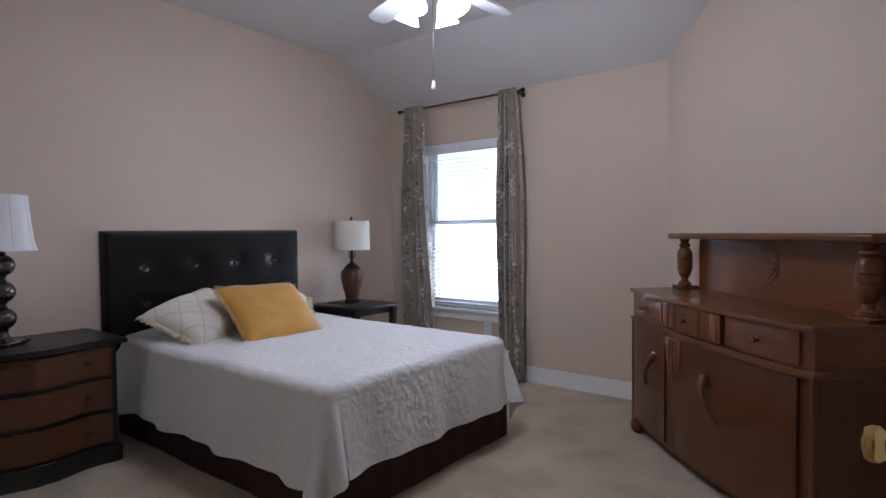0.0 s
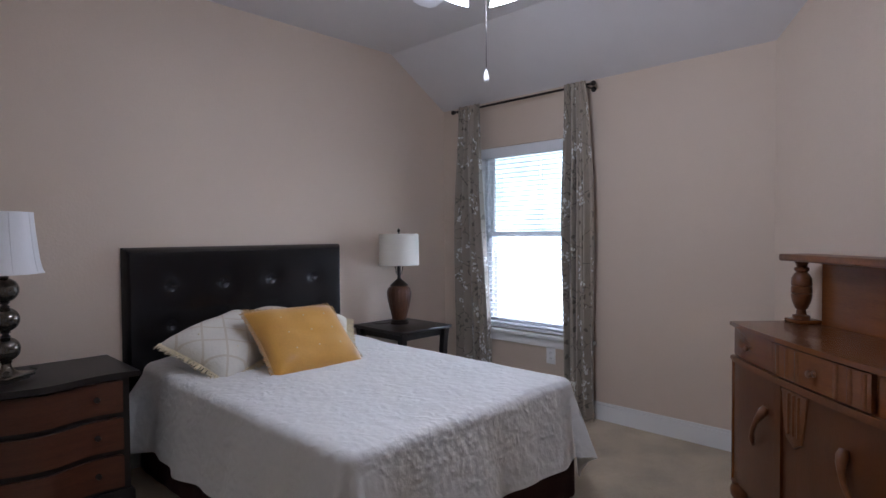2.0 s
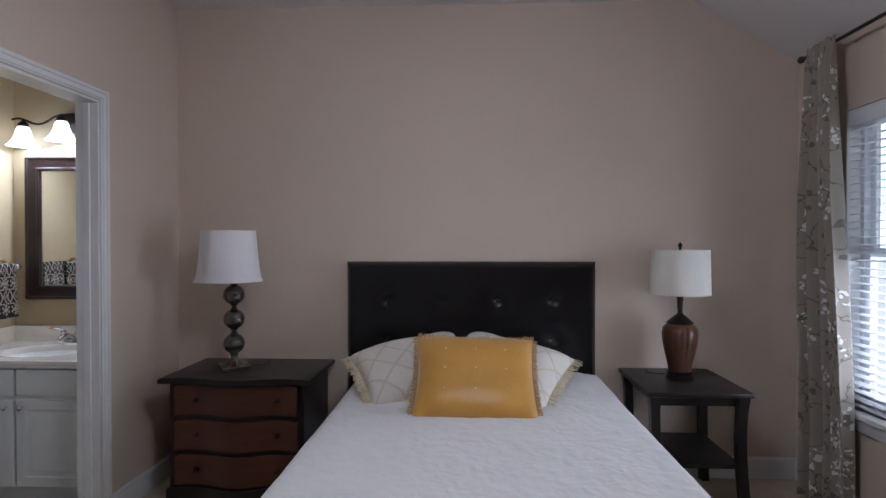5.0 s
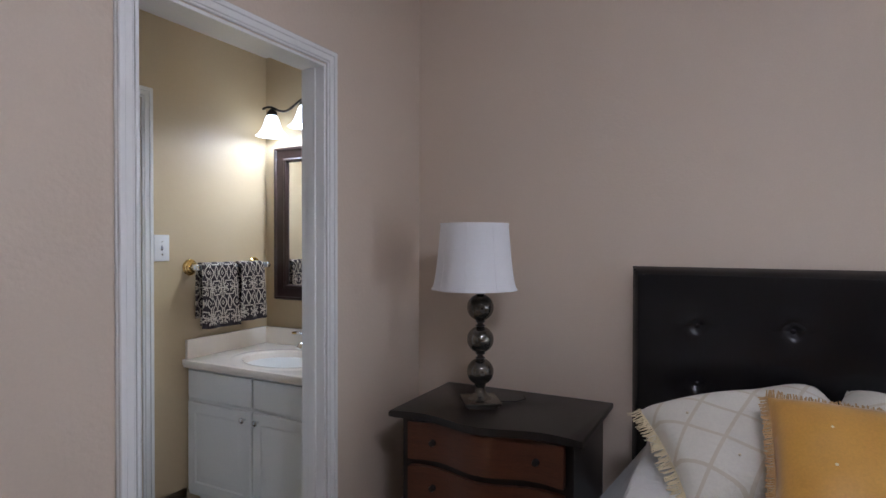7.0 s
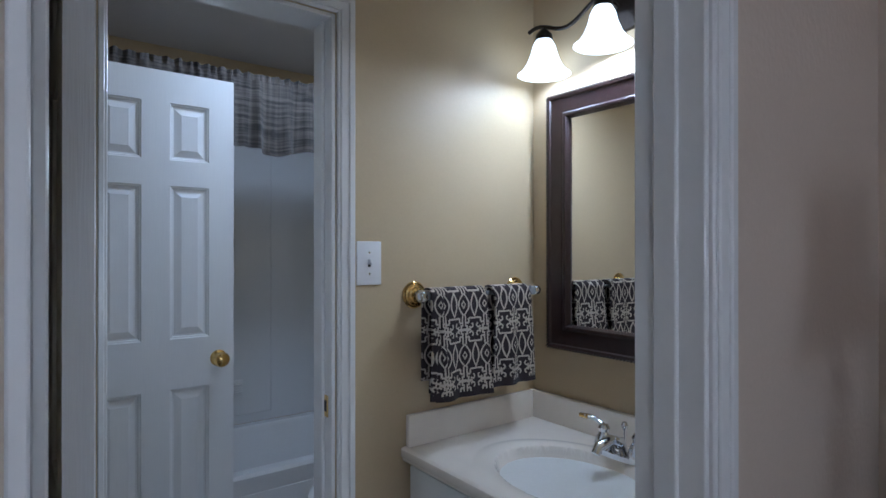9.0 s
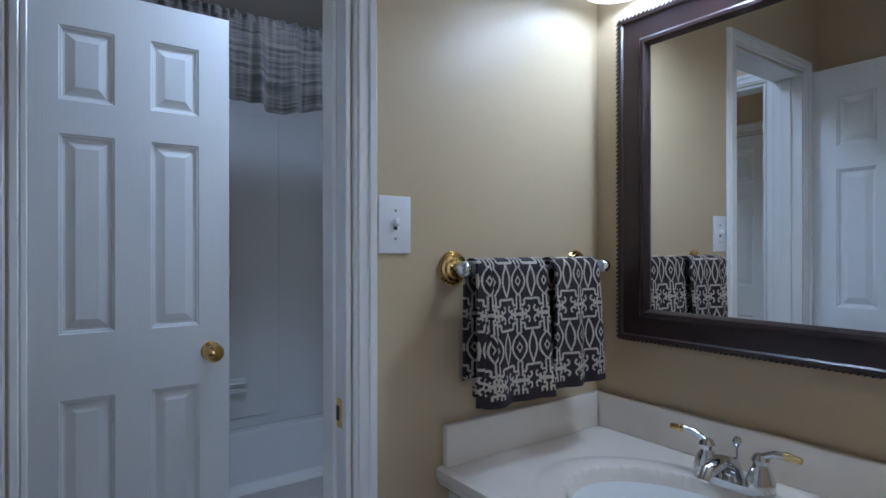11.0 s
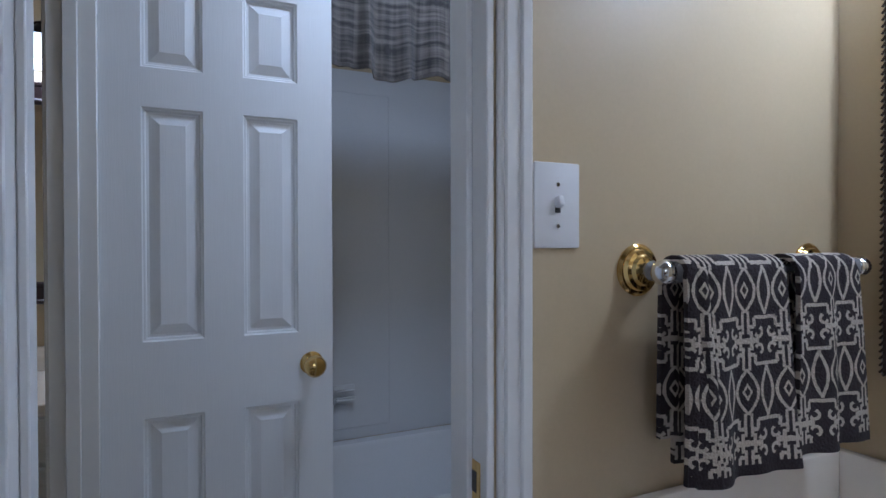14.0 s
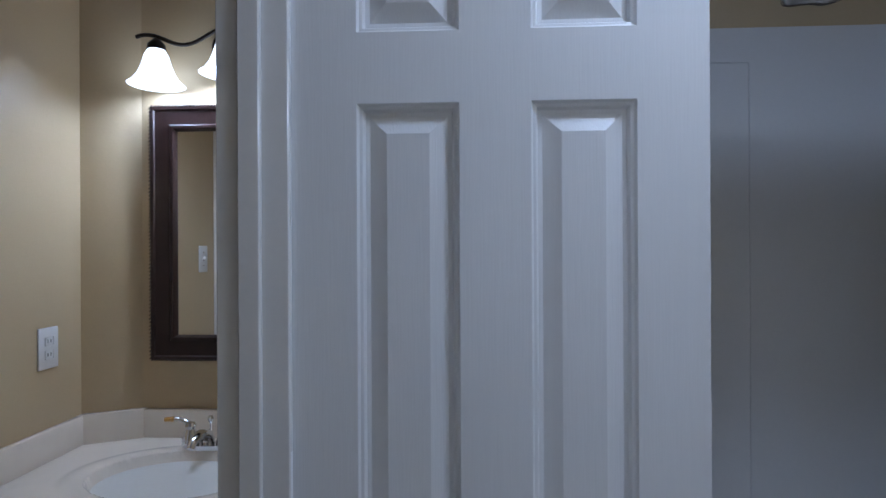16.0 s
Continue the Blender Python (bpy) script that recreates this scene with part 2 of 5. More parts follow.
def floral_mat():
    """Taupe curtain cloth with pale blossoms and dark sprigs."""
    m = mat("floral_curtain_cloth", (0.31, 0.265, 0.21), 0.7, var=0.08, fine=220, bump=0.1, sheen=0.2)
    nt = m.node_tree
    co = nt.nodes.new("ShaderNodeTexCoord")
    no = nt.nodes.new("ShaderNodeTexNoise")
    no.inputs["Scale"].default_value = 30
    nt.links.new(co.outputs["UV"], no.inputs[0])
    warp = nt.nodes.new("ShaderNodeMix")
    warp.data_type = "VECTOR"
    warp.inputs[0].default_value = 0.045
    nt.links.new(co.outputs["UV"], warp.inputs[4])
    nt.links.new(no.outputs["Color"], warp.inputs[5])

    def spots(scale, size, keep):
        vo = nt.nodes.new("ShaderNodeTexVoronoi")
        vo.inputs["Scale"].default_value = scale
        nt.links.new(warp.outputs[1], vo.inputs[0])
        near = math_node(nt, "LESS_THAN", vo.outputs["Distance"], size)
        sp = nt.nodes.new("ShaderNodeSeparateColor")
        nt.links.new(vo.outputs["Color"], sp.inputs[0])
        return math_node(nt, "MULTIPLY", near, math_node(nt, "LESS_THAN", sp.outputs[0], keep))
    cluster = spots(7.0, 0.46, 0.55)
    flower = math_node(nt, "MULTIPLY", cluster, spots(40.0, 0.44, 0.85))
    leaf = spots(17.0, 0.28, 0.34)
    wv = nt.nodes.new("ShaderNodeTexVoronoi")
    wv.feature = "DISTANCE_TO_EDGE"
    wv.inputs["Scale"].default_value = 5.0
    nt.links.new(warp.outputs[1], wv.inputs[0])
    stem = math_node(nt, "LESS_THAN", wv.outputs["Distance"], 0.012)
    stem = math_node(nt, "MULTIPLY", math_node(nt, "MAXIMUM", stem, leaf), 0.75)
    old = bsdf(m).inputs["Base Color"].links[0].from_socket
    m1 = nt.nodes.new("ShaderNodeMix")
    m1.data_type = "RGBA"
    nt.links.new(stem, m1.inputs[0])
    nt.links.new(old, m1.inputs[6])
    m1.inputs[7].default_value = (0.075, 0.06, 0.045, 1)
    m2 = nt.nodes.new("ShaderNodeMix")
    m2.data_type = "RGBA"
    nt.links.new(flower, m2.inputs[0])
    nt.links.new(m1.outputs[2], m2.inputs[6])
    m2.inputs[7].default_value = (0.72, 0.72, 0.69, 1)
    nt.links.new(m2.outputs[2], bsdf(m).inputs["Base Color"])
    bsdf(m).inputs["Transmission Weight"].default_value = 0.0
    return m


M_FLORAL = floral_mat()


def lattice_on(m, pitch, width, dark):
    """Stitched diamond lattice along the UVs of a cushion."""
    nt = m.node_tree
    co = nt.nodes.new("ShaderNodeTexCoord")
    sp = nt.nodes.new("ShaderNodeSeparateXYZ")
    nt.links.new(co.outputs["UV"], sp.inputs[0])
    lines = None
    for op in ("ADD", "SUBTRACT"):
        d = math_node(nt, "MULTIPLY", math_node(nt, op, sp.outputs[0], sp.outputs[1]), math.pi / pitch)
        hit = math_node(nt, "LESS_THAN", math_node(nt, "ABSOLUTE", math_node(nt, "SINE", d)), width)
        lines = hit if lines is None else math_node(nt, "MAXIMUM", lines, hit)
    mix = nt.nodes.new("ShaderNodeMix")
    mix.data_type = "RGBA"
    old = bsdf(m).inputs["Base Color"].links[0].from_socket
    nt.links.new(lines, mix.inputs[0])
    nt.links.new(old, mix.inputs[6])
    mix.inputs[7].default_value = (*dark, 1)
    nt.links.new(mix.outputs[2], bsdf(m).inputs["Base Color"])


lattice_on(M_SHAM, 0.17, 0.15, (0.62, 0.55, 0.44))


def plaid_mat():
    m = mat("grey_plaid_cloth", (0.17, 0.155, 0.155), 0.8, var=0.1, fine=250, bump=0.08, sheen=0.1)
    nt = m.node_tree
    co = nt.nodes.new("ShaderNodeTexCoord")
    mixed = None
    for axis, stretch in (("Y", (3, 70, 1)), ("X", (50, 2, 1))):
        mp = nt.nodes.new("ShaderNodeMapping")
        mp.inputs["Scale"].default_value = stretch
        nt.links.new(co.outputs["UV"], mp.inputs[0])
        no = nt.nodes.new("ShaderNodeTexNoise")
        no.inputs["Scale"].default_value = 1.0
        no.inputs["Detail"].default_value = 4
        nt.links.new(mp.outputs[0], no.inputs[0])
        mixed = no.outputs[0] if mixed is None else math_node(nt, "ADD", math_node(nt, "MULTIPLY", mixed, 0.65), math_node(nt, "MULTIPLY", no.outputs[0], 0.35))
    ramp = nt.nodes.new("ShaderNodeValToRGB")
    ramp.color_ramp.elements[0].position, ramp.color_ramp.elements[1].position = 0.40, 0.62
    ramp.color_ramp.elements[0].color, ramp.color_ramp.elements[1].color = (0.022, 0.018, 0.017, 1), (0.15, 0.128, 0.112, 1)
    nt.links.new(mixed, ramp.inputs[0])
    nt.links.new(ramp.outputs[0], bsdf(m).inputs["Base Color"])
    return m


M_PLAID = plaid_mat()

# ---- builders ----


def box(bm, x0, x1, y0, y1, z0, z1, bevel=0.0, seg=2):
    vs = [bm.verts.new((x, y, z)) for x in (x0, x1) for y in (y0, y1) for z in (z0, z1)]
    fs = [bm.faces.new([vs[i] for i in f]) for f in ((0, 1, 3, 2), (4, 6, 7, 5), (0, 4, 5, 1), (2, 3, 7, 6), (0, 2, 6, 4), (1, 5, 7, 3))]
    if bevel > 0:
        es = list({e for f in fs for e in f.edges})
        bmesh.ops.bevel(bm, geom=es, offset=bevel, segments=seg, profile=0.5, affect="EDGES")
    return bm


def B(*a, **k):
    return box(bmesh.new(), *a, **k)


def lathe(profile, segs=28, bm=None, center=(0, 0, 0), radius_of=None, m=None):
    """A turned shape about z from (radius, height) pairs."""
    bm = bm or bmesh.new()
    rings = []
    for r, z in profile:
        ring = []
        for i in range(segs):
            a = 2 * math.pi * i / segs
            rr = max(r, 1e-4) * (radius_of(a) if radius_of else 1)
            p = Vector((rr * math.cos(a), rr * math.sin(a), z))
            p = (m @ p) if m else p
            ring.append(bm.verts.new(p + Vector(center)))
        rings.append(ring)
    for r0, r1 in zip(rings, rings[1:]):
        for i in range(segs):
            j = (i + 1) % segs
            bm.faces.new((r0[i], r0[j], r1[j], r1[i]))
    bm.faces.new(list(reversed(rings[0])))
    bm.faces.new(rings[-1])
    return bm


def tube(pts, r, segs=10, bm=None):
    """A round rod along points; r may be a list."""
    bm = bm or bmesh.new()
    pts = [Vector(p) for p in pts]
    rings = []
    for i, p in enumerate(pts):
        d = (pts[min(i + 1, len(pts) - 1)] - pts[max(i - 1, 0)]).normalized()
        q = d.to_track_quat("Z", "Y")
        rr = r[i] if isinstance(r, (list, tuple)) else r
        rings.append([bm.verts.new(p + q @ Vector((rr * math.cos(a), rr * math.sin(a), 0))) for a in (2 * math.pi * k / segs for k in range(segs))])
    for r0, r1 in zip(rings, rings[1:]):
        for i in range(segs):
            j = (i + 1) % segs
            bm.faces.new((r0[i], r0[j], r1[j], r1[i]))
    bm.faces.new(list(reversed(rings[0])))
    bm.faces.new(rings[-1])
    return bm


def extrude_outline(pts, z0, z1, bm=None, bevel=0.0):
    """A slab with the outline pts (x, y), from z0 to z1."""
    bm = bm or bmesh.new()
    lo = [bm.verts.new((x, y, z0)) for x, y in pts]
    hi = [bm.verts.new((x, y, z1)) for x, y in pts]
    f0, f1 = bm.faces.new(list(reversed(lo))), bm.faces.new(hi)
    n = len(pts)
    for i in range(n):
        bm.faces.new((lo[i], lo[(i + 1) % n], hi[(i + 1) % n], hi[i]))
    if bevel > 0:
        bmesh.ops.bevel(bm, geom=list(f0.edges) + list(f1.edges), offset=bevel, segments=2, profile=0.5, affect="EDGES")
    return bm


def grid_sheet(fn, nu, nv, thick=0.0, uv=None, closed=False):
    """A sheet of points fn(u, v), u and v from 0 to 1, with thickness along its normals."""
    bm = bmesh.new()
    vs = [[bm.verts.new(fn(i / nu, j / nv)) for j in range(nv + 1)] for i in range(nu + 1)]
    faces = []
    for i in range(nu):
        for j in range(nv):
            faces.append(bm.faces.new((vs[i][j], vs[i + 1][j], vs[i + 1][j + 1], vs[i][j + 1])))
    if uv:
        lay = bm.loops.layers.uv.new("UVMap")
        for i in range(nu):
            for j in range(nv):
                for lp, (a, b) in zip(faces[i * nv + j].loops, ((i, j), (i + 1, j), (i + 1, j + 1), (i, j + 1))):
                    lp[lay].uv = (a / nu * uv[0], b / nv * uv[1])
    if thick:
        bm.normal_update()
        bmesh.ops.solidify(bm, geom=faces, thickness=thick)
    return bm


def mesh_object(name, bm, material, smooth=True):
    bmesh.ops.recalc_face_normals(bm, faces=bm.faces)
    me = bpy.data.meshes.new(name)
    bm.to_mesh(me)
    bm.free()
    me.materials.append(material)
    if smooth:
        me.shade_smooth()
        me.set_sharp_from_angle(angle=radians(38))
    return new(name, me)


def part(name, bm, material, parent, label=""):
    ob = mesh_object(name, bm, material)
    ob.parent = parent
    return tagged(ob, label)


def struct(name, bm, material, label, category):
    return tagged(mesh_object(name, bm, material), label, category, kind="structure")


def thing(name, m, label, category, group=""):
    e = new(name)
    e.empty_display_size = 0.1
    e.matrix_world = m
    return tagged(e, label, category, group)


def wall_x(bm, y0, y1, x0, x1, z0, z1, holes):
    """A wall along x with openings (x0, x1, z0, z1), built in pieces."""
    holes = sorted(holes)
    at = x0
    for a, b, c, d in holes:
        box(bm, at, a, y0, y1, z0, z1)
        if c > z0:
            box(bm, a, b, y0, y1, z0, c)
        box(bm, a, b, y0, y1, d, z1)
        at = b
    box(bm, at, x1, y0, y1, z0, z1)
    return bm


# ---- setting ----
WX, SY, NY = -3.50, 0.16, 3.77
DH = 2.058
B1 = (-2.775, -2.002)
T1 = (-2.70, -2.145)
CE, CB = 2.78, 2.43
struct("floor_bedroom", B(-3.6, 1.15, SY - 0.05, 3.9, FZ - 0.1, FZ), M_CARPET, "beige cut pile carpet, slightly worn", "floor")
struct("floor_hall", B(-1.5, 1.85, -1.8, SY - 0.05, FZ - 0.1, FZ), M_CARPET, "beige carpet of the hall", "floor")
struct("floor_bath", B(-3.75, -1.5, -2.95, SY - 0.05, FZ - 0.1, FZ - 0.002), M_VINYL, "pale vinyl bathroom floor", "floor")

struct("wall_west", B(WX - 0.12, WX, SY - 0.05, NY + 0.12, FZ - 0.1, CE + 0.1), M_WALL, "plain beige painted bedroom wall behind the bed", "wall")
WIN = (-3.09, -2.08, 0.585, 2.04)
struct("wall_north", wall_x(bmesh.new(), NY, NY + 0.14, WX, -0.90, FZ - 0.1, 2.46, [WIN]), M_WALL, "beige painted wall with a window", "wall")
diag = pose(-0.93, NY + 0.01, 0, 0, 0, -45)
dw = B(-0.12, 2.9, 0.0, 0.12, FZ - 0.1, CE + 0.1)
dw.transform(diag)
struct("wall_diagonal", dw, M_WALL, "beige painted wall set at an angle", "wall")
struct("wall_east", B(1.0, 1.12, 0.72, 1.95, FZ - 0.1, CE + 0.1), M_WALL, "plain beige painted wall", "wall")
JX = -1.45
struct("wall_south", wall_x(bmesh.new(), SY - 0.05, SY, WX, JX, FZ - 0.1, CE + 0.1, [(B1[0], B1[1], FZ - 0.1, DH)]), M_WALL, "beige painted wall with the bathroom doorway", "wall")
struct("wall_jog", B(JX - 0.1, JX, -0.5, SY - 0.05, FZ - 0.1, CE + 0.1), M_WALL, "beige painted wall return", "wall")
struct("wall_entry_south", B(JX - 0.1, -0.27, -0.6, -0.5, FZ - 0.1, CE + 0.1), M_WALL, "beige painted wall beside the entrance", "wall")
ENTRY_M = pose(0.318, 0.13, 0, 0, 0, 45)
ENTRY = (-0.84, 0.0)
en = wall_x(bmesh.new(), -0.1, 0.0, -0.93, 1.05, FZ - 0.1, CE + 0.1, [(ENTRY[0], ENTRY[1], FZ - 0.1, DH)])
en.transform(ENTRY_M)
struct("wall_entry", en, M_WALL, "beige painted wall with the bedroom entrance, set at an angle", "wall")
struct("wall_bath_north", wall_x(bmesh.new(), SY - 0.10, SY - 0.05, -3.6, -1.9, FZ - 0.1, CB + 0.3, [(B1[0], B1[1], FZ - 0.1, DH)]), M_BATH, "tan painted bathroom wall", "wall")
struct("wall_vanity_west", B(-3.6, -3.475, -0.841, SY - 0.10, FZ - 0.1, CB + 0.1), M_BATH, "tan satin painted wall behind the vanity", "wall")
struct("wall_vanity_east", B(-1.97, -1.9, -0.841, SY - 0.10, FZ - 0.1, CB + 0.1), M_BATH, "tan painted bathroom wall", "wall")
TY0, TY1 = -0.945, -0.841
struct("wall_towel", wall_x(bmesh.new(), TY0 + 0.05, TY1, -3.6, -1.15, FZ - 0.1, CB + 0.1, [(T1[0], T1[1], FZ - 0.1, DH - 0.03)]), M_BATH, "tan satin painted wall with the towel bar", "wall")
struct("wall_tub_north", wall_x(bmesh.new(), TY0, TY0 + 0.05, -3.75, -1.15, FZ - 0.1, CB + 0.1, [(T1[0], T1[1], FZ - 0.1, DH - 0.03)]), M_BATH, "tan painted wall of the tub room", "wall")
struct("wall_tub_west", B(-3.75, -3.64, -2.7, TY0, FZ - 0.1, CB + 0.1), M_BATH, "tan painted wall beside the tub", "wall")
struct("wall_tub_south", B(-3.64, -2.13, -2.7, -2.6, FZ - 0.1, CB + 0.1), M_BATH, "tan painted wall above the tub surround", "wall")
D2 = (-1.69, -0.99)
ew = bmesh.new()
for xs in ((-2.13, -2.087), (-2.087, -2.043)):
    box(ew, xs[0], xs[1], D2[1], TY0, FZ - 0.1, CB + 0.1)
    box(ew, xs[0], xs[1], D2[0], D2[1], DH - 0.03, CB + 0.1)
    box(ew, xs[0], xs[1], -2.82, D2[0], FZ - 0.1, CB + 0.1)
struct("wall_tub_east", ew, M_BATH, "tan painted wall with a doorway to the second vanity", "wall")
struct("wall_second_vanity_south", B(-2.05, -1.26, -2.92, -2.80, FZ - 0.1, CB + 0.1), M_BATH, "tan painted wall behind the second vanity", "wall")
ch = extrude_outline([(-1.26, -2.80), (-1.26, -2.92), (-1.0, -2.92), (-1.0, -2.72), (-1.10, -2.72)], FZ - 0.1, CB + 0.1)
struct("wall_second_vanity_corner", ch, M_BATH, "tan painted wall corner", "wall")
D4 = (-1.86, -1.15)
sv = B(-1.10, -1.0, -2.72, D4[0], FZ - 0.1, CB + 0.1)
box(sv, -1.10, -1.0, D4[0], D4[1], DH - 0.03, CB + 0.1)
box(sv, -1.10, -1.0, D4[1], TY0, FZ - 0.1, CB + 0.1)
struct("wall_second_vanity_east", sv, M_BATH, "tan painted wall with an outlet", "wall")
struct("wall_hall", B(-0.5, 1.8, -1.8, -1.7, FZ - 0.1, CE), M_WALL, "beige hall wall", "wall")
struct("wall_hall_west", B(-0.6, -0.5, -1.8, -0.6, FZ - 0.1, CE), M_WALL, "beige hall wall", "wall")
struct("wall_hall_east", B(1.7, 1.8, -1.7, 0.75, FZ - 0.1, CE), M_WALL, "beige hall wall", "wall")
struct("wall_hall_north", B(1.12, 1.8, 0.75, 0.85, FZ - 0.1, CE), M_WALL, "beige hall wall", "wall")

cb = bmesh.new()
box(cb, -3.7, 1.9, -1.85, 3.17, CE, CE + 0.1)
SL = 3.17
vs = [cb.verts.new(p) for p in ((-3.7, SL, CE), (1.2, SL, CE), (1.2, 4.0, 2.27), (-3.7, 4.0, 2.27), (-3.7, SL, CE + 0.1), (1.2, SL, CE + 0.1), (1.2, 4.0, 2.37), (-3.7, 4.0, 2.37))]
for f in ((0, 1, 2, 3), (7, 6, 5, 4), (0, 4, 5, 1), (2, 6, 7, 3), (1, 5, 6, 2), (0, 3, 7, 4)):
    cb.faces.new([vs[i] for i in f])
struct("ceiling_bedroom", cb, M_CEIL, "off-white ceiling that slopes down to the window wall", "ceiling")
struct("ceiling_bath", B(-3.75, -1.0, -2.95, SY - 0.10, CB, CB + 0.1), M_CEIL, "off-white flat bathroom ceiling", "ceiling")


def baseboard(name, p0, p1, thick=0.014, h=0.125):
    d = Vector((p1[0] - p0[0], p1[1] - p0[1], 0))
    n = d.length
    bm = bmesh.new()
    box(bm, 0, n, 0, thick, 0, h - 0.02)
    box(bm, 0, n, 0, thick * 0.55, h - 0.02, h, 0.002, 1)
    bm.transform(Matrix.Translation((p0[0], p0[1], FZ)) @ Matrix.Rotation(math.atan2(d.y, d.x), 4, "Z"))
    return struct(name, bm, M_TRIM, "white painted baseboard", "baseboard")


baseboard("baseboard_north", (-0.94, NY), (WX, NY))
baseboard("baseboard_west", (WX, NY - 0.015), (WX, SY))
baseboard("baseboard_south", (WX + 0.015, SY), (B1[0] - 0.058, SY))
baseboard("baseboard_south_east", (B1[1] + 0.058, SY), (JX, SY))
baseboard("baseboard_diagonal", (1.0, 1.85), (-0.92, 3.77))
baseboard("baseboard_towel_wall", (-2.757, TY1), (-2.94, TY1))


def casing(bm, a, b, top, y, out, w=0.057):
    """Stepped door casing round an opening a..b along x, on the face y, proud in the direction out."""
    for step, (w0, w1, t) in enumerate(((0.004, w, 0.011), (0.012, w - 0.006, 0.016), (w - 0.022, w - 0.003, 0.021))):
        y0, y1 = sorted((y + out * 0.0005 * step, y + out * t))
        box(bm, a - w1, a - w0, y0, y1, FZ, top + w1, 0.003, 1)
        box(bm, b + w0, b + w1, y0, y1, FZ, top + w1, 0.003, 1)
        box(bm, a - w1 + 0.001, b + w1 - 0.001, y0, y1 - 0.0004 * out, top + w0, top + w1, 0.003, 1)
    return bm


def frame_x(name, a, b, y0, y1, top, label):
    """A door frame in a wall along x: lining, stops and casings."""
    e = tagged(new(name), label, "door frame", kind="structure")
    bm = bmesh.new()
    for s, x in ((1, a), (-1, b)):
        x0, x1 = sorted((x, x + s * 0.012))
        box(bm, x0, x1, y0 - 0.006, y1 + 0.006, FZ, top, 0.002, 1)
        x0, x1 = sorted((x + s * 0.012, x + s * 0.022))
        box(bm, x0, x1, (y0 + y1) / 2 - 0.018, (y0 + y1) / 2 + 0.018, FZ, top - 0.012, 0.002, 1)
    box(bm, a + 0.012, b - 0.012, y0 - 0.006, y1 + 0.006, top - 0.012, top, 0.002, 1)
    part("lining", bm, M_TRIM, e)
    part("casing", casing(bmesh.new(), a, b, top, y1, 1), M_TRIM, e)
    part("casing", casing(bmesh.new(), a, b, top, y0, -1), M_TRIM, e)
    return e


frame_x("door_frame_1", B1[0], B1[1], SY - 0.10, SY, DH, "white painted doorway between bedroom and vanity")
toilet_frame = frame_x("door_frame_2", T1[0], T1[1], TY0, TY1, DH - 0.03, "white painted doorway to the tub room with a brass strike")
frame_x("door_frame_3", ENTRY[0], ENTRY[1], -0.1, 0.0, DH, "white painted bedroom entrance frame").matrix_world = ENTRY_M
st = B(T1[0] + 0.0122, T1[0] + 0.0142, -0.885, -0.853, 0.925, 0.985, 0.0008, 1)
part("strike_plate", st, M_BRASS, toilet_frame, "brass strike plate")
part("latch_hole", B(T1[0] + 0.0142, T1[0] + 0.0147, -0.876, -0.862, 0.94, 0.97), M_DARK, toilet_frame)
# doorway to the second vanity, in a wall along y
e3 = tagged(new("door_frame_4"), "white painted doorway to the second vanity", "door frame", kind="structure")
bm = bmesh.new()
box(bm, -2.136, -2.037, D2[0], D2[0] + 0.012, FZ, DH - 0.03, 0.002, 1)
box(bm, -2.136, -2.037, D2[1] - 0.012, D2[1], FZ, DH - 0.03, 0.002, 1)
box(bm, -2.136, -2.037, D2[0] + 0.012, D2[1] - 0.012, DH - 0.042, DH - 0.03, 0.002, 1)
box(bm, -2.10, -2.07, D2[0] + 0.012, D2[0] + 0.022, FZ, DH - 0.042, 0.002, 1)
part("lining", bm, M_TRIM, e3)
for face, out in ((-2.13, -1), (-2.043, 1)):
    cbm = casing(bmesh.new(), D2[0], D2[1], DH - 0.03, 0, -out)
    cbm.transform(Matrix.Translation((face, 0, 0)) @ Matrix.Rotation(radians(90), 4, "Z"))
    part("casing", cbm, M_TRIM, e3)

e5 = tagged(new("door_frame_5"), "white painted door frame beside the second vanity", "door frame", kind="structure")
cbm = casing(bmesh.new(), D4[0], D4[1], DH - 0.03, 0, 1)
cbm.transform(Matrix.Translation((-1.10, 0, 0)) @ Matrix.Rotation(radians(90), 4, "Z"))
part("casing", cbm, M_TRIM, e5)
bm = bmesh.new()
box(bm, -1.106, -1.0, D4[0], D4[0] + 0.012, FZ, DH - 0.03, 0.002, 1)
box(bm, -1.106, -1.0, D4[1] - 0.012, D4[1], FZ, DH - 0.03, 0.002, 1)
box(bm, -1.106, -1.0, D4[0] + 0.012, D4[1] - 0.012, DH - 0.042, DH - 0.03, 0.002, 1)
part("lining", bm, M_TRIM, e5)

# ---- doors ----


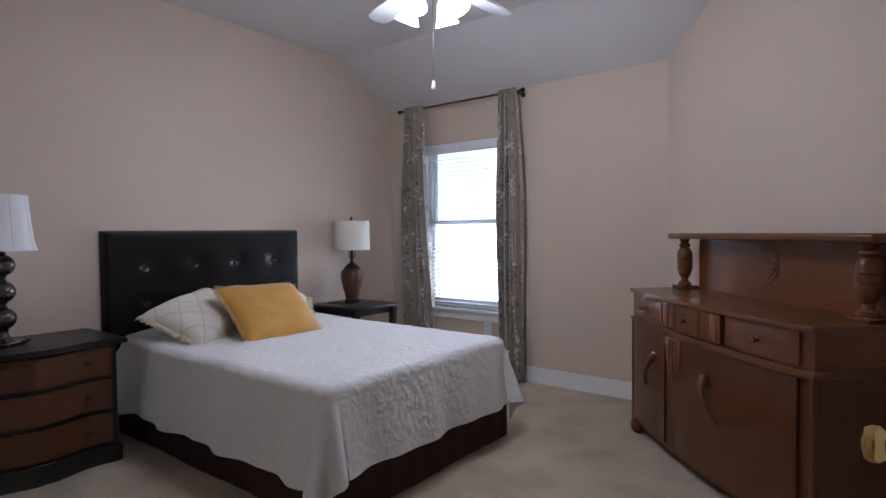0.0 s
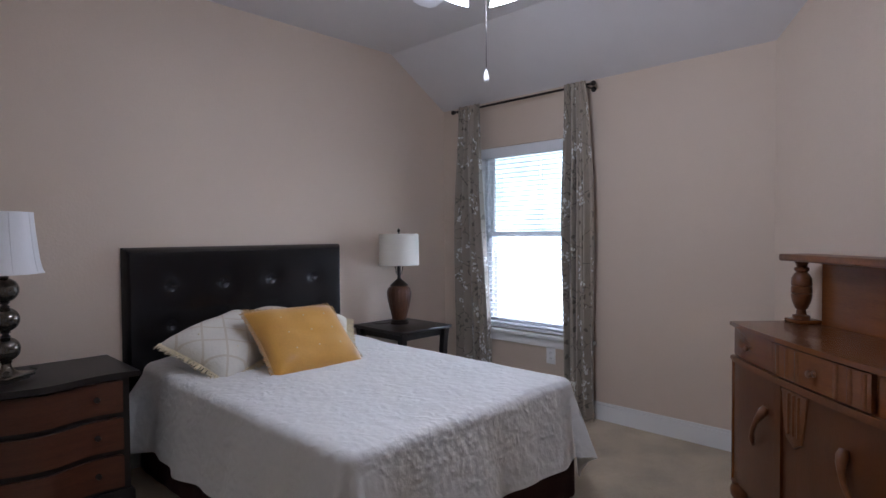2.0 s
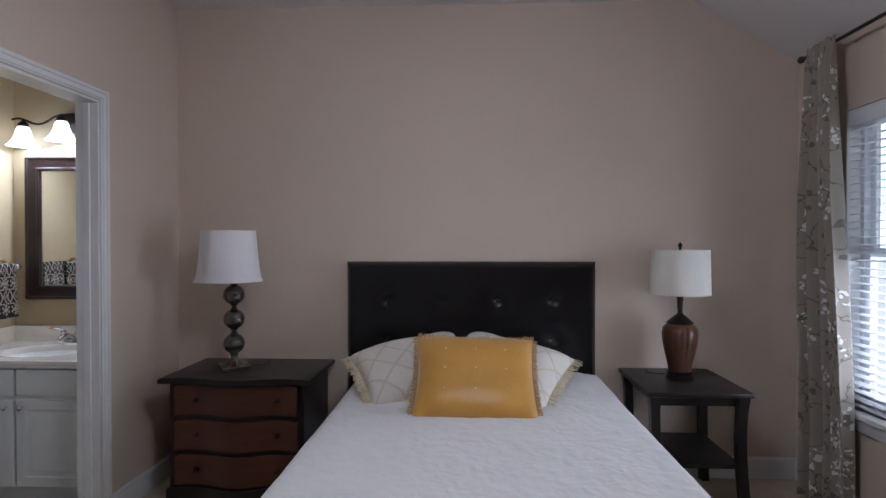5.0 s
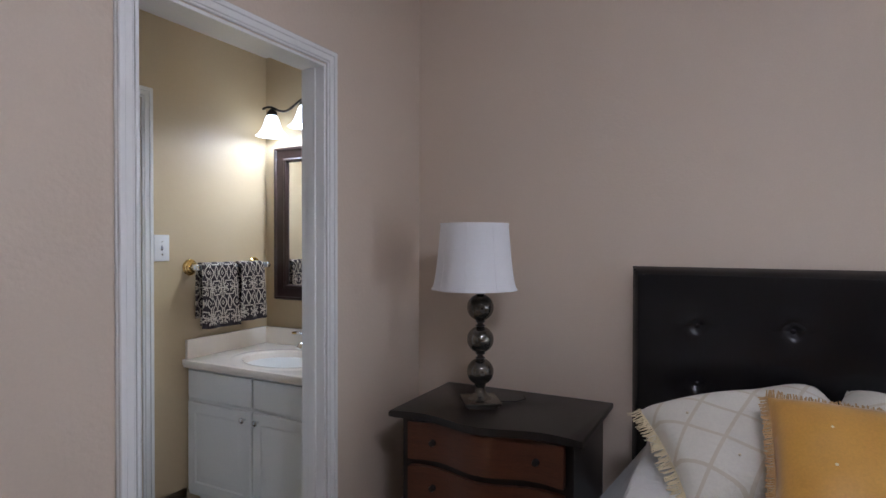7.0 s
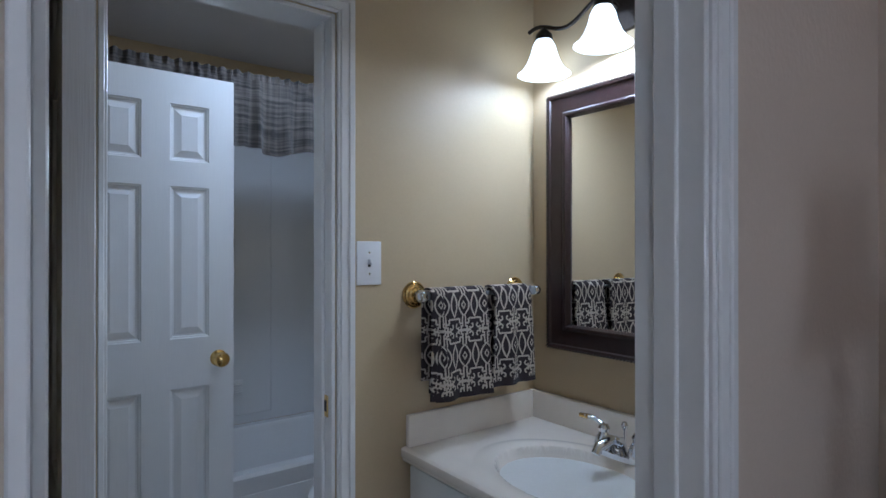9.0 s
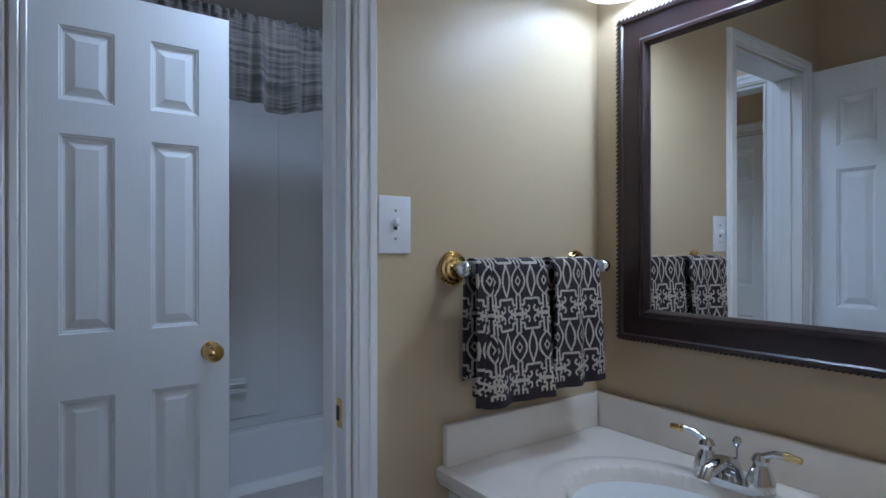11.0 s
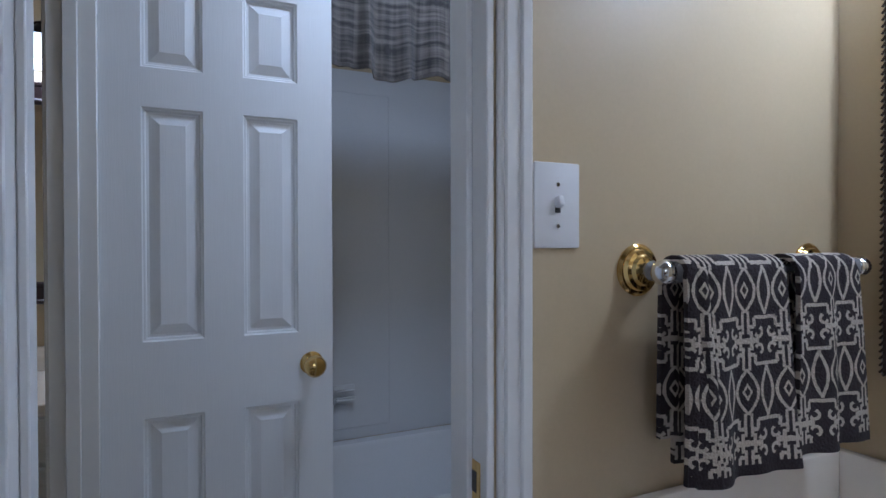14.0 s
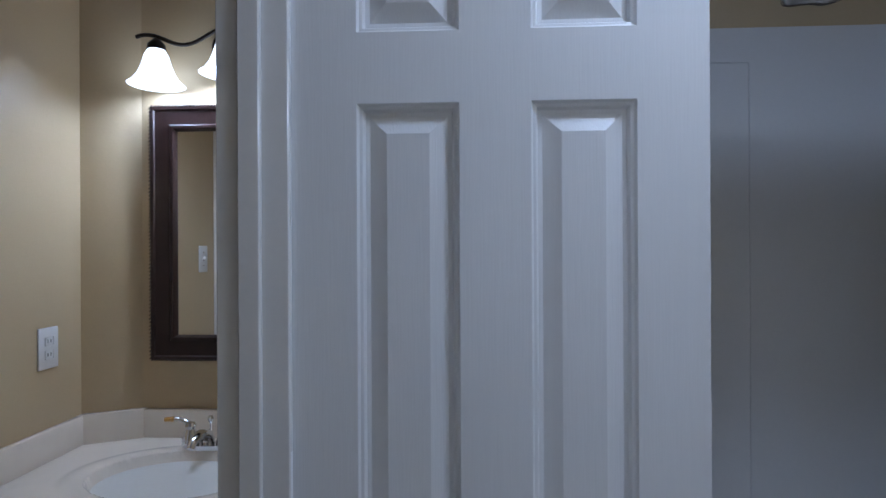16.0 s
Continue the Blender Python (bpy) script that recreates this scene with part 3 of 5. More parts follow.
def panel_door(name, width, m, label, height=2.0, knob_z=0.93, hinges=True):
    """A six-panel door: x from the hinge, front towards -y."""
    e = tagged(new(name), label, "door", kind="structure")
    e.matrix_world = m
    t = 0.034
    sx = 0.092
    pw = (width - 2 * sx - 0.094) / 2
    cols = ((sx, sx + pw), (width - sx - pw, width - sx))
    rows_z = ((0.215, 0.83), (1.015, 1.58), (1.675, 1.885))
    bm = bmesh.new()
    xs = [0, cols[0][0], cols[0][1], cols[1][0], cols[1][1], width]
    zs = [0, rows_z[0][0], rows_z[0][1], rows_z[1][0], rows_z[1][1], rows_z[2][0], rows_z[2][1], height]
    for i in range(5):
        for j in range(7):
            if i in (1, 3) and j in (1, 3, 5):
                continue
            x0, x1, z0, z1 = xs[i], xs[i + 1], zs[j], zs[j + 1]
            for yy in (0, t):
                bm.faces.new([bm.verts.new((x, yy, z)) for x, z in ((x0, z0), (x1, z0), (x1, z1), (x0, z1))])
    for (a, b, c, d) in ((0, 0, 0, height), (width, width, 0, height)):
        bm.faces.new([bm.verts.new(p) for p in ((a, 0, c), (a, t, c), (a, t, d), (a, 0, d))])
    for z in (0, height):
        bm.faces.new([bm.verts.new(p) for p in ((0, 0, z), (width, 0, z), (width, t, z), (0, t, z))])
    for x0, x1 in cols:
        for z0, z1 in rows_z:
            for yy, s in ((0, 1), (t, -1)):
                loops = [(0, 0), (0.003, 0.005), (0.007, 0.006), (0.010, 0.013), (0.016, 0.014), (0.040, 0.003)]
                prev = None
                for ins, dep in loops:
                    ring = [bm.verts.new((x, yy + s * dep, z)) for x, z in ((x0 + ins, z0 + ins), (x1 - ins, z0 + ins), (x1 - ins, z1 - ins), (x0 + ins, z1 - ins))]
                    if prev:
                        for k in range(4):
                            bm.faces.new((prev[k], prev[(k + 1) % 4], ring[(k + 1) % 4], ring[k]))
                    prev = ring
                bm.faces.new(prev)
    bmesh.ops.remove_doubles(bm, verts=bm.verts, dist=0.0002)
    ob = part("leaf", bm, M_DOOR, e)
    ob.data.shade_flat()
    for s, y in ((-1, 0), (1, t)):
        prof = [(0.030, 0), (0.031, 0.004), (0.024, 0.008), (0.012, 0.012), (0.011, 0.028), (0.020, 0.034), (0.028, 0.044), (0.029, 0.054), (0.024, 0.063), (0.012, 0.067), (0.001, 0.068)]
        part("knob", lathe(prof, 24, m=Matrix.Translation((width - 0.058, y, knob_z)) @ Matrix.Rotation(radians(90 if s < 0 else -90), 4, "X")), M_BRASS, e, "polished brass knob")
    part("latch_plate", B(width, width + 0.0015, 0.005, 0.029, 0.90, 0.96), M_BRASS, e)
    if hinges:
        for z in (0.2, 1.03, 1.78):
            hb = B(-0.042, -0.001, -0.003, -0.0005, z, z + 0.088, 0.0008, 1)
            tube([(0.0, -0.006, z), (0.0, -0.006, z + 0.088)], 0.0055, 8, hb)
            part("hinge", hb, M_DOOR, e, "painted-over hinge")
    return e


# open leaf across the tub room, seen face on
panel_door("door_1", 0.552, pose(-2.132, -1.69, FZ, 0, 0, 180), "white six-panel door with a brass knob, standing open")
panel_door("door_2", 0.555, pose(-2.052, -0.828, FZ, 0, 0, 90), "white six-panel door folded back against the wall", hinges=False)
panel_door("door_3", 0.73, pose(0.315, SY + 0.026, FZ, 0, 0, 90), "white six-panel bedroom door standing open, brass knob", knob_z=0.885, hinges=False)

panel_door("door_4", 0.68, pose(-1.07, -1.165, FZ, 0, 0, -90), "white six-panel door, closed, beside the second vanity", height=1.97, hinges=False)

# ---- window ----
wf = tagged(new("window_1"), "white double-hung window with lowered blinds and a deep white sill", "window", kind="structure")
x0, x1, z0, z1 = WIN
bm = bmesh.new()
for a in (x0, x1 - 0.03):
    box(bm, a, a + 0.03, NY + 0.07, NY + 0.135, z0, z1)
box(bm, x0 + 0.03, x1 - 0.03, NY + 0.07, NY + 0.135, z0, z0 + 0.035)
box(bm, x0 + 0.03, x1 - 0.03, NY + 0.07, NY + 0.135, z1 - 0.03, z1)
part("window_frame", bm, M_VINYLFRAME, wf)
for i, (a, b, y) in enumerate(((z0 + 0.035, 1.36, NY + 0.085), (1.32, z1 - 0.03, NY + 0.11))):
    bm = bmesh.new()
    for xx in (x0 + 0.03, x1 - 0.07):
        box(bm, xx, xx + 0.04, y - 0.012, y + 0.012, a, b, 0.003, 1)
    box(bm, x0 + 0.07, x1 - 0.07, y - 0.012, y + 0.012, a, a + 0.042, 0.003, 1)
    box(bm, x0 + 0.07, x1 - 0.07, y - 0.012, y + 0.012, b - 0.042, b, 0.003, 1)
    sash = part("sash", bm, M_VINYLFRAME, wf)
    for c, d in ((x0 + 0.07, x1 - 0.07),):
        g = part("pane", B(c, d, y - 0.002, y + 0.002, a + 0.042, b - 0.042), M_GLASS, sash)
        g.visible_shadow = False
sb = bmesh.new()
box(sb, x0 - 0.05, x1 + 0.05, NY - 0.045, NY + 0.07, z0 - 0.028, z0, 0.006)
box(sb, x0 - 0.03, x1 + 0.03, NY - 0.018, NY - 0.0005, z0 - 0.095, z0 - 0.028, 0.004)
part("window_sill", sb, M_TRIM, wf, "white painted sill and apron")
rb = bmesh.new()
box(rb, x0, x0 + 0.004, NY + 0.002, NY + 0.07, z0, z1)
box(rb, x1 - 0.004, x1, NY + 0.002, NY + 0.07, z0, z1)
part("reveal", rb, M_TRIM, wf)

blind = thing("window_blind", pose(0, 0, 0), "white horizontal slat blind, lowered with slats tilted open", "blind")
part("headrail", B(x0 + 0.006, x1 - 0.006, NY + 0.004, NY + 0.062, z1 - 0.082, z1 - 0.002, 0.004), M_BLIND, blind)
part("bottom_rail", B(x0 + 0.01, x1 - 0.01, NY + 0.012, NY + 0.058, z0 + 0.004, z0 + 0.022, 0.004), M_BLIND, blind)
slat_mesh = None
NS = 36
for i in range(NS):
    z = z0 + 0.042 + i * (z1 - 0.10 - z0 - 0.042) / (NS - 1)
    if slat_mesh is None:
        bm = grid_sheet(lambda u, v: (x0 + 0.01 + u * (x1 - x0 - 0.02), NY + 0.035 + (v - 0.5) * 0.048, 0.003 * math.sin(v * math.pi) + (v - 0.5) * 0.004), 1, 4, 0.002)
        ob = part("slat", bm, M_BLIND, blind)
        slat_mesh = ob.data
        ob.location.z = z
    else:
        ob = new("slat", slat_mesh)
        ob.parent = blind
        ob.location.z = z
for xx in (-2.9, -2.515, -2.13):
    cbm = bmesh.new()
    for yy in (NY + 0.010, NY + 0.060):
        tube([(xx, yy, z0 + 0.02), (xx, yy, z1 - 0.05)], 0.0012, 5, cbm)
    part("ladder_cord", cbm, M_BLIND, blind)

# ---- curtains and rod ----
rod = thing("curtain_rod", pose(0, 0, 0), "dark bronze curtain rod with ball finials on wall brackets", "curtain rod")
part("rod", tube([(-3.26, 3.665, 2.358), (-2.02, 3.665, 2.358)], 0.009, 12), M_BRONZE, rod)
for xx, s in ((-3.262, -1), (-2.018, 1)):
    prof = [(0.009, 0), (0.013, 0.004), (0.009, 0.008), (0.014, 0.014), (0.019, 0.024), (0.018, 0.034), (0.010, 0.042), (0.001, 0.045)]
    part("finial", lathe(prof, 16, m=Matrix.Translation((xx, 3.665, 2.358)) @ Matrix.Rotation(radians(90 * s), 4, "Y")), M_BRONZE, rod)
for xx in (-3.235, -2.045):
    bb = tube([(xx, 3.665, 2.345), (xx, NY, 2.345)], 0.006, 8)
    lathe([(0.02, 0), (0.02, 0.006), (0.008, 0.01)], 14, bb, m=Matrix.Translation((xx, NY, 2.345)) @ Matrix.Rotation(radians(90), 4, "X"))
    part("bracket", bb, M_BRONZE, rod)


def curtain(xa, xb, xa2, xb2, zb, seed, label):
    """A gathered panel from the rod to the floor; its sides wander from top to bottom."""
    rnd = random.Random(seed)
    ph = [rnd.uniform(0, 6.28) for _ in range(6)]
    top = 2.385

    def fn(u, v):
        a = xa + (xa2 - xa) * v + 0.014 * math.sin(v * 7 + ph[0])
        b = xb + (xb2 - xb) * v + 0.018 * math.sin(v * 5.5 + ph[1])
        x = a + (b - a) * u
        amp = 0.016 + 0.016 * min(1, v * 3)
        w = math.sin(u * 2 * math.pi * 4.5 + ph[2] + 1.2 * math.sin(v * 2.2 + ph[3])) + 0.45 * math.sin(u * 2 * math.pi * 8 + ph[4] + v * 2)
        if v < 0.03:
            amp *= 0.6
        return (x, 3.652 + amp * w + 0.03 * v, top + (zb - top) * v)
    c = thing("curtain", pose(0, 0, 0), label, "curtain", "floral curtains at the window")
    part("panel", grid_sheet(fn, 110, 46, 0.003, uv=(0.95, 2.3)), M_FLORAL, c)
    hem = grid_sheet(lambda u, v: Vector(fn(u, 0.985 + v * 0.0155)) + Vector((0, -0.0042, 0)), 110, 1, 0.002, uv=(0.95, 0.03))
    part("hem", hem, M_FLORAL, c)


curtain(-3.235, -2.975, -3.30, -2.90, FZ + 0.025, 3, "taupe curtain with pale blossoms hanging to the carpet near the corner")
curtain(-2.225, -2.04, -2.26, -1.97, FZ + 0.01, 8, "taupe curtain with pale blossoms hanging to the carpet")

# ---- bed ----
BX0, BX1, BY0, BY1, BT = -3.42, -1.53, 1.27, 2.64, 0.625
bed = thing("bed", pose(-2.47, 1.95, FZ), "double bed with a black tufted leather headboard and burgundy bed skirt", "bed")
bed_inv = bed.matrix_world.inverted()


def bpart(name, bm, material, label=""):
    bm.transform(bed_inv)
    return part(name, bm, material, bed, label)


HY0, HY1, HT = 1.185, 2.63, 1.28
tufts = [(HY0 + (HY1 - HY0) * f, z) for z in (1.055, 0.83, 0.6) for f in (0.17, 0.39, 0.61, 0.83)]


def head_front(u, v):
    y, z = HY0 + u * (HY1 - HY0), 0.35 + v * (HT - 0.35)
    edge = min(y - HY0, HY1 - y, HT - z)
    d = 0.062 * min(1, edge / 0.03) ** 0.5 if edge < 0.03 else 0.062
    for ty, tz in tufts:
        r = math.hypot(y - ty, z - tz)
        d -= 0.015 * math.exp(-(r / 0.022) ** 2) + 0.008 * math.exp(-(r / 0.08) ** 2)
        d -= 0.004 * math.exp(-((abs(z - tz)) / 0.008) ** 2) * math.exp(-((y - ty) / 0.05) ** 2)
    return (WX + 0.008 + max(d, 0.0), y, z)


hbm = grid_sheet(head_front, 150, 96)
bpart("headboard", hbm, M_LEATHER, "black button-tufted leather headboard")
bpart("headboard_back", B(WX + 0.002, WX + 0.03, HY0 + 0.004, HY1 - 0.004, 0.3, HT - 0.006, 0.004), M_LEATHER)
for ty, tz in tufts[:8]:
    bpart("tuft_button", lathe([(0.012, 0), (0.011, 0.004), (0.006, 0.007), (0.0005, 0.008)], 12, m=Matrix.Translation((WX + 0.044, ty, tz)) @ Matrix.Rotation(radians(90), 4, "Y")), M_LEATHER)
for yy in (HY0 + 0.08, HY1 - 0.14):
    bpart("leg", B(WX + 0.004, WX + 0.04, yy, yy + 0.06, FZ, 0.34), M_BLACKWOOD)
bpart("box_spring", B(BX0 + 0.02, BX1 - 0.01, BY0 + 0.015, BY1 - 0.015, 0.20, 0.38, 0.02), M_RUFFLE)
bpart("mattress", B(BX0, BX1, BY0, BY1, 0.38, BT - 0.008, 0.05, 4), M_SPREAD)
# bed skirt with soft pleats on three sides
per = [(BX0, BY0), (BX1, BY0), (BX1, BY1), (BX0, BY1)]
lens = [BX1 - BX0, BY1 - BY0, BX1 - BX0]
tot = sum(lens)


def skirt(u, v):
    s = u * tot
    k = 0
    while k < 2 and s > lens[k]:
        s -= lens[k]
        k += 1
    p, q = Vector(per[k]), Vector(per[k + 1])
    d = (q - p).normalized()
    n = Vector((d.y, -d.x))
    w = 0.002 * math.sin(u * 190) + 0.005 * math.sin(u * 41 + 1) + 0.012 * v
    c = p + d * s + n * (w - 0.005)
    return (c.x, c.y, 0.40 - v * (0.40 - FZ - 0.004))


bpart("bed_skirt", grid_sheet(skirt, 300, 8, 0.002), M_RUFFLE, "burgundy cloth bed skirt")

spread = thing("bedspread", pose(-2.47, 1.95, BT), "white textured bedspread draped over the bed", "bedspread")
SX0, SX1, SY0, SY1 = -3.40, BX1 + 0.355, BY0 - 0.385, BY1 + 0.385


def drape(u, v):
    x, y = SX0 + u * (SX1 - SX0), SY0 + v * (SY1 - SY0)
    r = 0.05
    cx, cy = min(x, BX1 - r), min(max(y, BY0 + r), BY1 - r)
    ox, oy = x - cx, y - cy
    d = math.hypot(ox, oy)
    wr = 0.0035 * noise.noise((x * 5, y * 5, 1)) + 0.002 * noise.noise((x * 17, y * 17, 4))
    head = max(0, 1 - (x - SX0) / 0.55)
    puff = 0.05 * head * head * (3 - 2 * head) * (1 - 0.9 * abs((y - 1.95) / 0.7) ** 3 if abs(y - 1.95) < 0.7 else 0.1)
    if d < 1e-5:
        return (x, y, BT + 0.004 + wr + puff)
    ox, oy = ox / d, oy / d
    arc = r * math.pi / 2
    if d < arc:
        a = d / r
        out, dz = r * math.sin(a), r * (1 - math.cos(a))
    else:
        out, dz = r, r + (d - arc)
    drop = max(0, dz - r)
    along = y if ox > abs(oy) else x
    wave = math.sin(along * 11 + 0.6) + 0.6 * math.sin(along * 23 + 2) if abs(ox * oy) < 0.02 else 0
    ang = math.atan2(abs(oy), abs(ox))
    corner = math.sin(2 * ang) if x > BX1 - r else 0
    fold = 1.2 * math.sin(ang * 6) * corner
    flare = drop * (0.16 + 0.05 * wave + 0.12 * corner + 0.17 * fold) + 0.012
    if x < SX0 + 0.25 and abs(oy) > 0.5:
        flare += drop * 0.55 * (1 - (x - SX0) / 0.25) ** 0.7
    dz -= drop * 0.12 * corner
    return (cx + ox * (out + flare), cy + oy * (out + flare), BT + 0.004 + wr - dz + puff)


sbm = grid_sheet(drape, 170, 170, 0.004)
sbm.transform(spread.matrix_world.inverted())
part("cover", sbm, M_SPREAD, spread)


def pillow_bm(w, h, t, pinch=0.10, seed=0):
    """A stuffed cushion in the xz plane, thick along y."""
    def side(s):
        def fn(u, v):
            a, b = 2 * u - 1, 2 * v - 1
            full = max(0, (1 - a ** 4) * (1 - b ** 4)) ** 0.55
            px = a * w / 2 * (1 - pinch * 0.6 * (1 - b * b) * abs(a) ** 3)
            pz = b * h / 2 * (1 - pinch * 0.6 * (1 - a * a) * abs(b) ** 3)
            dent = 0.010 * noise.noise((a * 2.2 + seed, b * 2.2, s * 3.0))
            return (px, s * (t / 2 * full + dent * full), pz)
        return fn
    bm = grid_sheet(side(1), 36, 28, uv=(w, h))
    b2 = grid_sheet(side(-1), 36, 28, uv=(w, h))
    me = bpy.data.meshes.new("tmp")
    b2.to_mesh(me)
    bm.from_mesh(me)
    bpy.data.meshes.remove(me)
    b2.free()
    bmesh.ops.remove_doubles(bm, verts=bm.verts, dist=0.0008)
    return bm


def fringe_bm(w, h, length, sides, step=0.0042, r=0.0024, seed=0):
    """Hanging cords along the chosen edges of a cushion."""
    rnd = random.Random(seed)
    bm = bmesh.new()
    for kind in sides:
        n = int((w if kind in "tb" else h) / step)
        for i in range(n + 1):
            f = i / n * 2 - 1
            pin = 0.06 * (1 - f * f)
            if kind in "lr":
                s = -1 if kind == "l" else 1
                p = Vector((s * w / 2 * (1 - pin), 0, f * h / 2))
                d = Vector((s, rnd.uniform(-0.2, 0.2), rnd.uniform(-0.5, -0.1)))
            else:
                s = -1 if kind == "b" else 1
                p = Vector((f * w / 2, 0, s * h / 2 * (1 - pin)))
                d = Vector((rnd.uniform(-0.2, 0.2), rnd.uniform(-0.2, 0.2), s))
            d = d.normalized() * length * rnd.uniform(0.8, 1.15)
            mid = p + d * 0.5 + Vector((0, rnd.uniform(-0.004, 0.004), rnd.uniform(-0.004, 0)))
            tube([p - d * 0.1, mid, p + d], r, 4, bm)
    return bm


def cushion(name, w, h, t, m, material, fringe, length, sides, label, seed, beads=()):
    e = thing(name, m, label, "pillow", "pillows on the bed")
    part("cushion", pillow_bm(w, h, t, seed=seed), material, e)
    for side_name in sides:
        part("fringe", fringe_bm(w, h, length, side_name, seed=seed), fringe, e, "corded fringe")
    for bx, bz in beads:
        full = max(0, (1 - (2 * bx / w) ** 4) * (1 - (2 * bz / h) ** 4)) ** 0.55
        part("bead", lathe([(0.001, -0.004), (0.004, -0.002), (0.0045, 0.001), (0.001, 0.005)], 8, center=(bx, -t / 2 * full, bz)), M_BEAD, e)
    return e


# local -y of each cushion faces the foot of the bed
def lie(x, y, z, lean, yaw=0, roll=0):
    return pose(x, y, z, 0, 0, 90 + yaw) @ pose(0, 0, 0, -lean, 0, 0) @ pose(0, 0, 0, 0, roll, 0)


cushion("pillow_sham", 0.62, 0.44, 0.20, lie(-3.11, 1.635, 0.738, 65, 8, -19), M_SHAM, M_FRINGE, 0.045, "lb", "ivory quilted pillow sham with cream corded fringe", 1, [(-0.13, -0.12), (-0.05, 0.02), (0.1, -0.05), (-0.2, 0.08)])
cushion("pillow_sham", 0.62, 0.44, 0.20, lie(-3.11, 2.075, 0.736, 65, -10, 19), M_SHAM, M_FRINGE, 0.045, "rb", "ivory quilted pillow sham with cream fringe, behind the gold pillow", 2, [(0.15, -0.1), (0.2, 0.02), (0.12, 0.1)])
cushion("gold_pillow", 0.57, 0.48, 0.18, lie(-2.825, 1.93, 0.752, 49, 2, 2), M_GOLD, M_GFRINGE, 0.024, "lrtb", "gold satin throw pillow with small beads and a short fringe", 5, [(a * 0.14, b * 0.11) for a in (-1, 0, 1) for b in (-1, 0, 1)])

# ---- night chest with lamp ----
chest = thing("night_chest", pose(-3.225, 0.722, FZ), "black three-drawer night chest with reddish serpentine drawer fronts", "nightstand")


def serp(y):
    """Serpentine bow of the front, y from -1 to 1."""
    return 0.028 * math.cos(y * math.pi * 1.5) * (1 - 0.25 * abs(y))


def chest_outline(half, depth, back, over=0.0):
    pts = [(-back, -half - over), (-back, half + over)]
    for i in range(25):
        f = 1 - 2 * i / 24
        pts.append((depth + over + serp(f), f * (half + over)))
    return pts


H = 0.665
part("top", extrude_outline(chest_outline(0.362, 0.245, 0.26, 0.026), H - 0.028, H, bevel=0.008), M_BLACKWOOD, chest)
part("body", extrude_outline(chest_outline(0.347, 0.225, 0.255), 0.09, H - 0.028), M_BLACKWOOD, chest)
part("base", extrude_outline(chest_outline(0.362, 0.24, 0.258), 0.0, 0.10, bevel=0.012), M_BLACKWOOD, chest)
for i in range(3):
    za = 0.118 + i * 0.178
    pts = [(0.21 + serp(1 - 2 * k / 24), (1 - 2 * k / 24) * 0.315) for k in range(25)] + [(0.244 + serp(-1 + 2 * k / 24), (-1 + 2 * k / 24) * 0.315) for k in range(25)]
    dr = part("drawer", extrude_outline(pts, za, za + 0.150, bevel=0.004), M_REDWOOD, chest, "reddish mahogany drawer front")
    for yy in (-0.21, 0.21):
        kb = lathe([(0.011, 0), (0.013, 0.002), (0.006, 0.006), (0.006, 0.012), (0.012, 0.017), (0.010, 0.023), (0.001, 0.025)], 14, m=Matrix.Translation((0.245 + serp(yy / 0.315), yy, za + 0.075)) @ Matrix.Rotation(radians(90), 4, "Y"))
        part("knob", kb, M_BLACKWOOD, dr)

lampl = thing("ball_table_lamp", pose(-3.19, 0.63, FZ + H), "table lamp of three dark metal balls with a white cut-corner shade", "table lamp")
bb = B(-0.075, 0.075, -0.075, 0.075, 0.012, 0.03, 0.005)
box(bb, -0.06, 0.06, -0.06, 0.06, 0, 0.012)
lathe([(0.05, 0.03), (0.036, 0.042), (0.022, 0.055), (0.018, 0.075), (0.024, 0.085), (0.014, 0.092)], 24, bb)
bb.transform(Matrix.Rotation(radians(35), 4, "Z"))
part("base", bb, M_PEWTER, lampl, "square bronze lamp foot")
for k in range(3):
    zc = 0.140 + k * 0.132
    prof = [(0.055 * math.sin(math.pi * i / 14) + 0.0005, zc - 0.055 * math.cos(math.pi * i / 14)) for i in range(15)]
    part("ball", lathe(prof, 28), M_PEWTER, lampl)
    part("collar", lathe([(0.013, zc + 0.050), (0.021, zc + 0.057), (0.012, zc + 0.064), (0.012, zc + 0.068), (0.021, zc + 0.075), (0.013, zc + 0.082)], 20), M_BRONZE, lampl)
part("stem", tube([(0, 0, 0.45), (0, 0, 0.74)], 0.006, 10), M_BRONZE, lampl)


def cutcorner(a):
    a = (a + radians(35)) % (math.pi / 2) - math.pi / 4
    return min(1.0 / max(0.2, math.cos(math.pi / 4 - abs(a))), 1.06) * 0.98


def shell_shade(profile, segs, radius_of=None, thick=0.003):
    bm = bmesh.new()
    rings = []
    for r, z in profile + [(r - thick, z) for r, z in reversed(profile)]:
        rings.append([bm.verts.new((r * (radius_of(a) if radius_of else 1) * math.cos(a), r * (radius_of(a) if radius_of else 1) * math.sin(a), z)) for a in (2 * math.pi * i / segs for i in range(segs))])
    for r0, r1 in zip(rings, rings[1:] + rings[:1]):
        for i in range(segs):
            bm.faces.new((r0[i], r0[(i + 1) % segs], r1[(i + 1) % segs], r1[i]))
    return bm


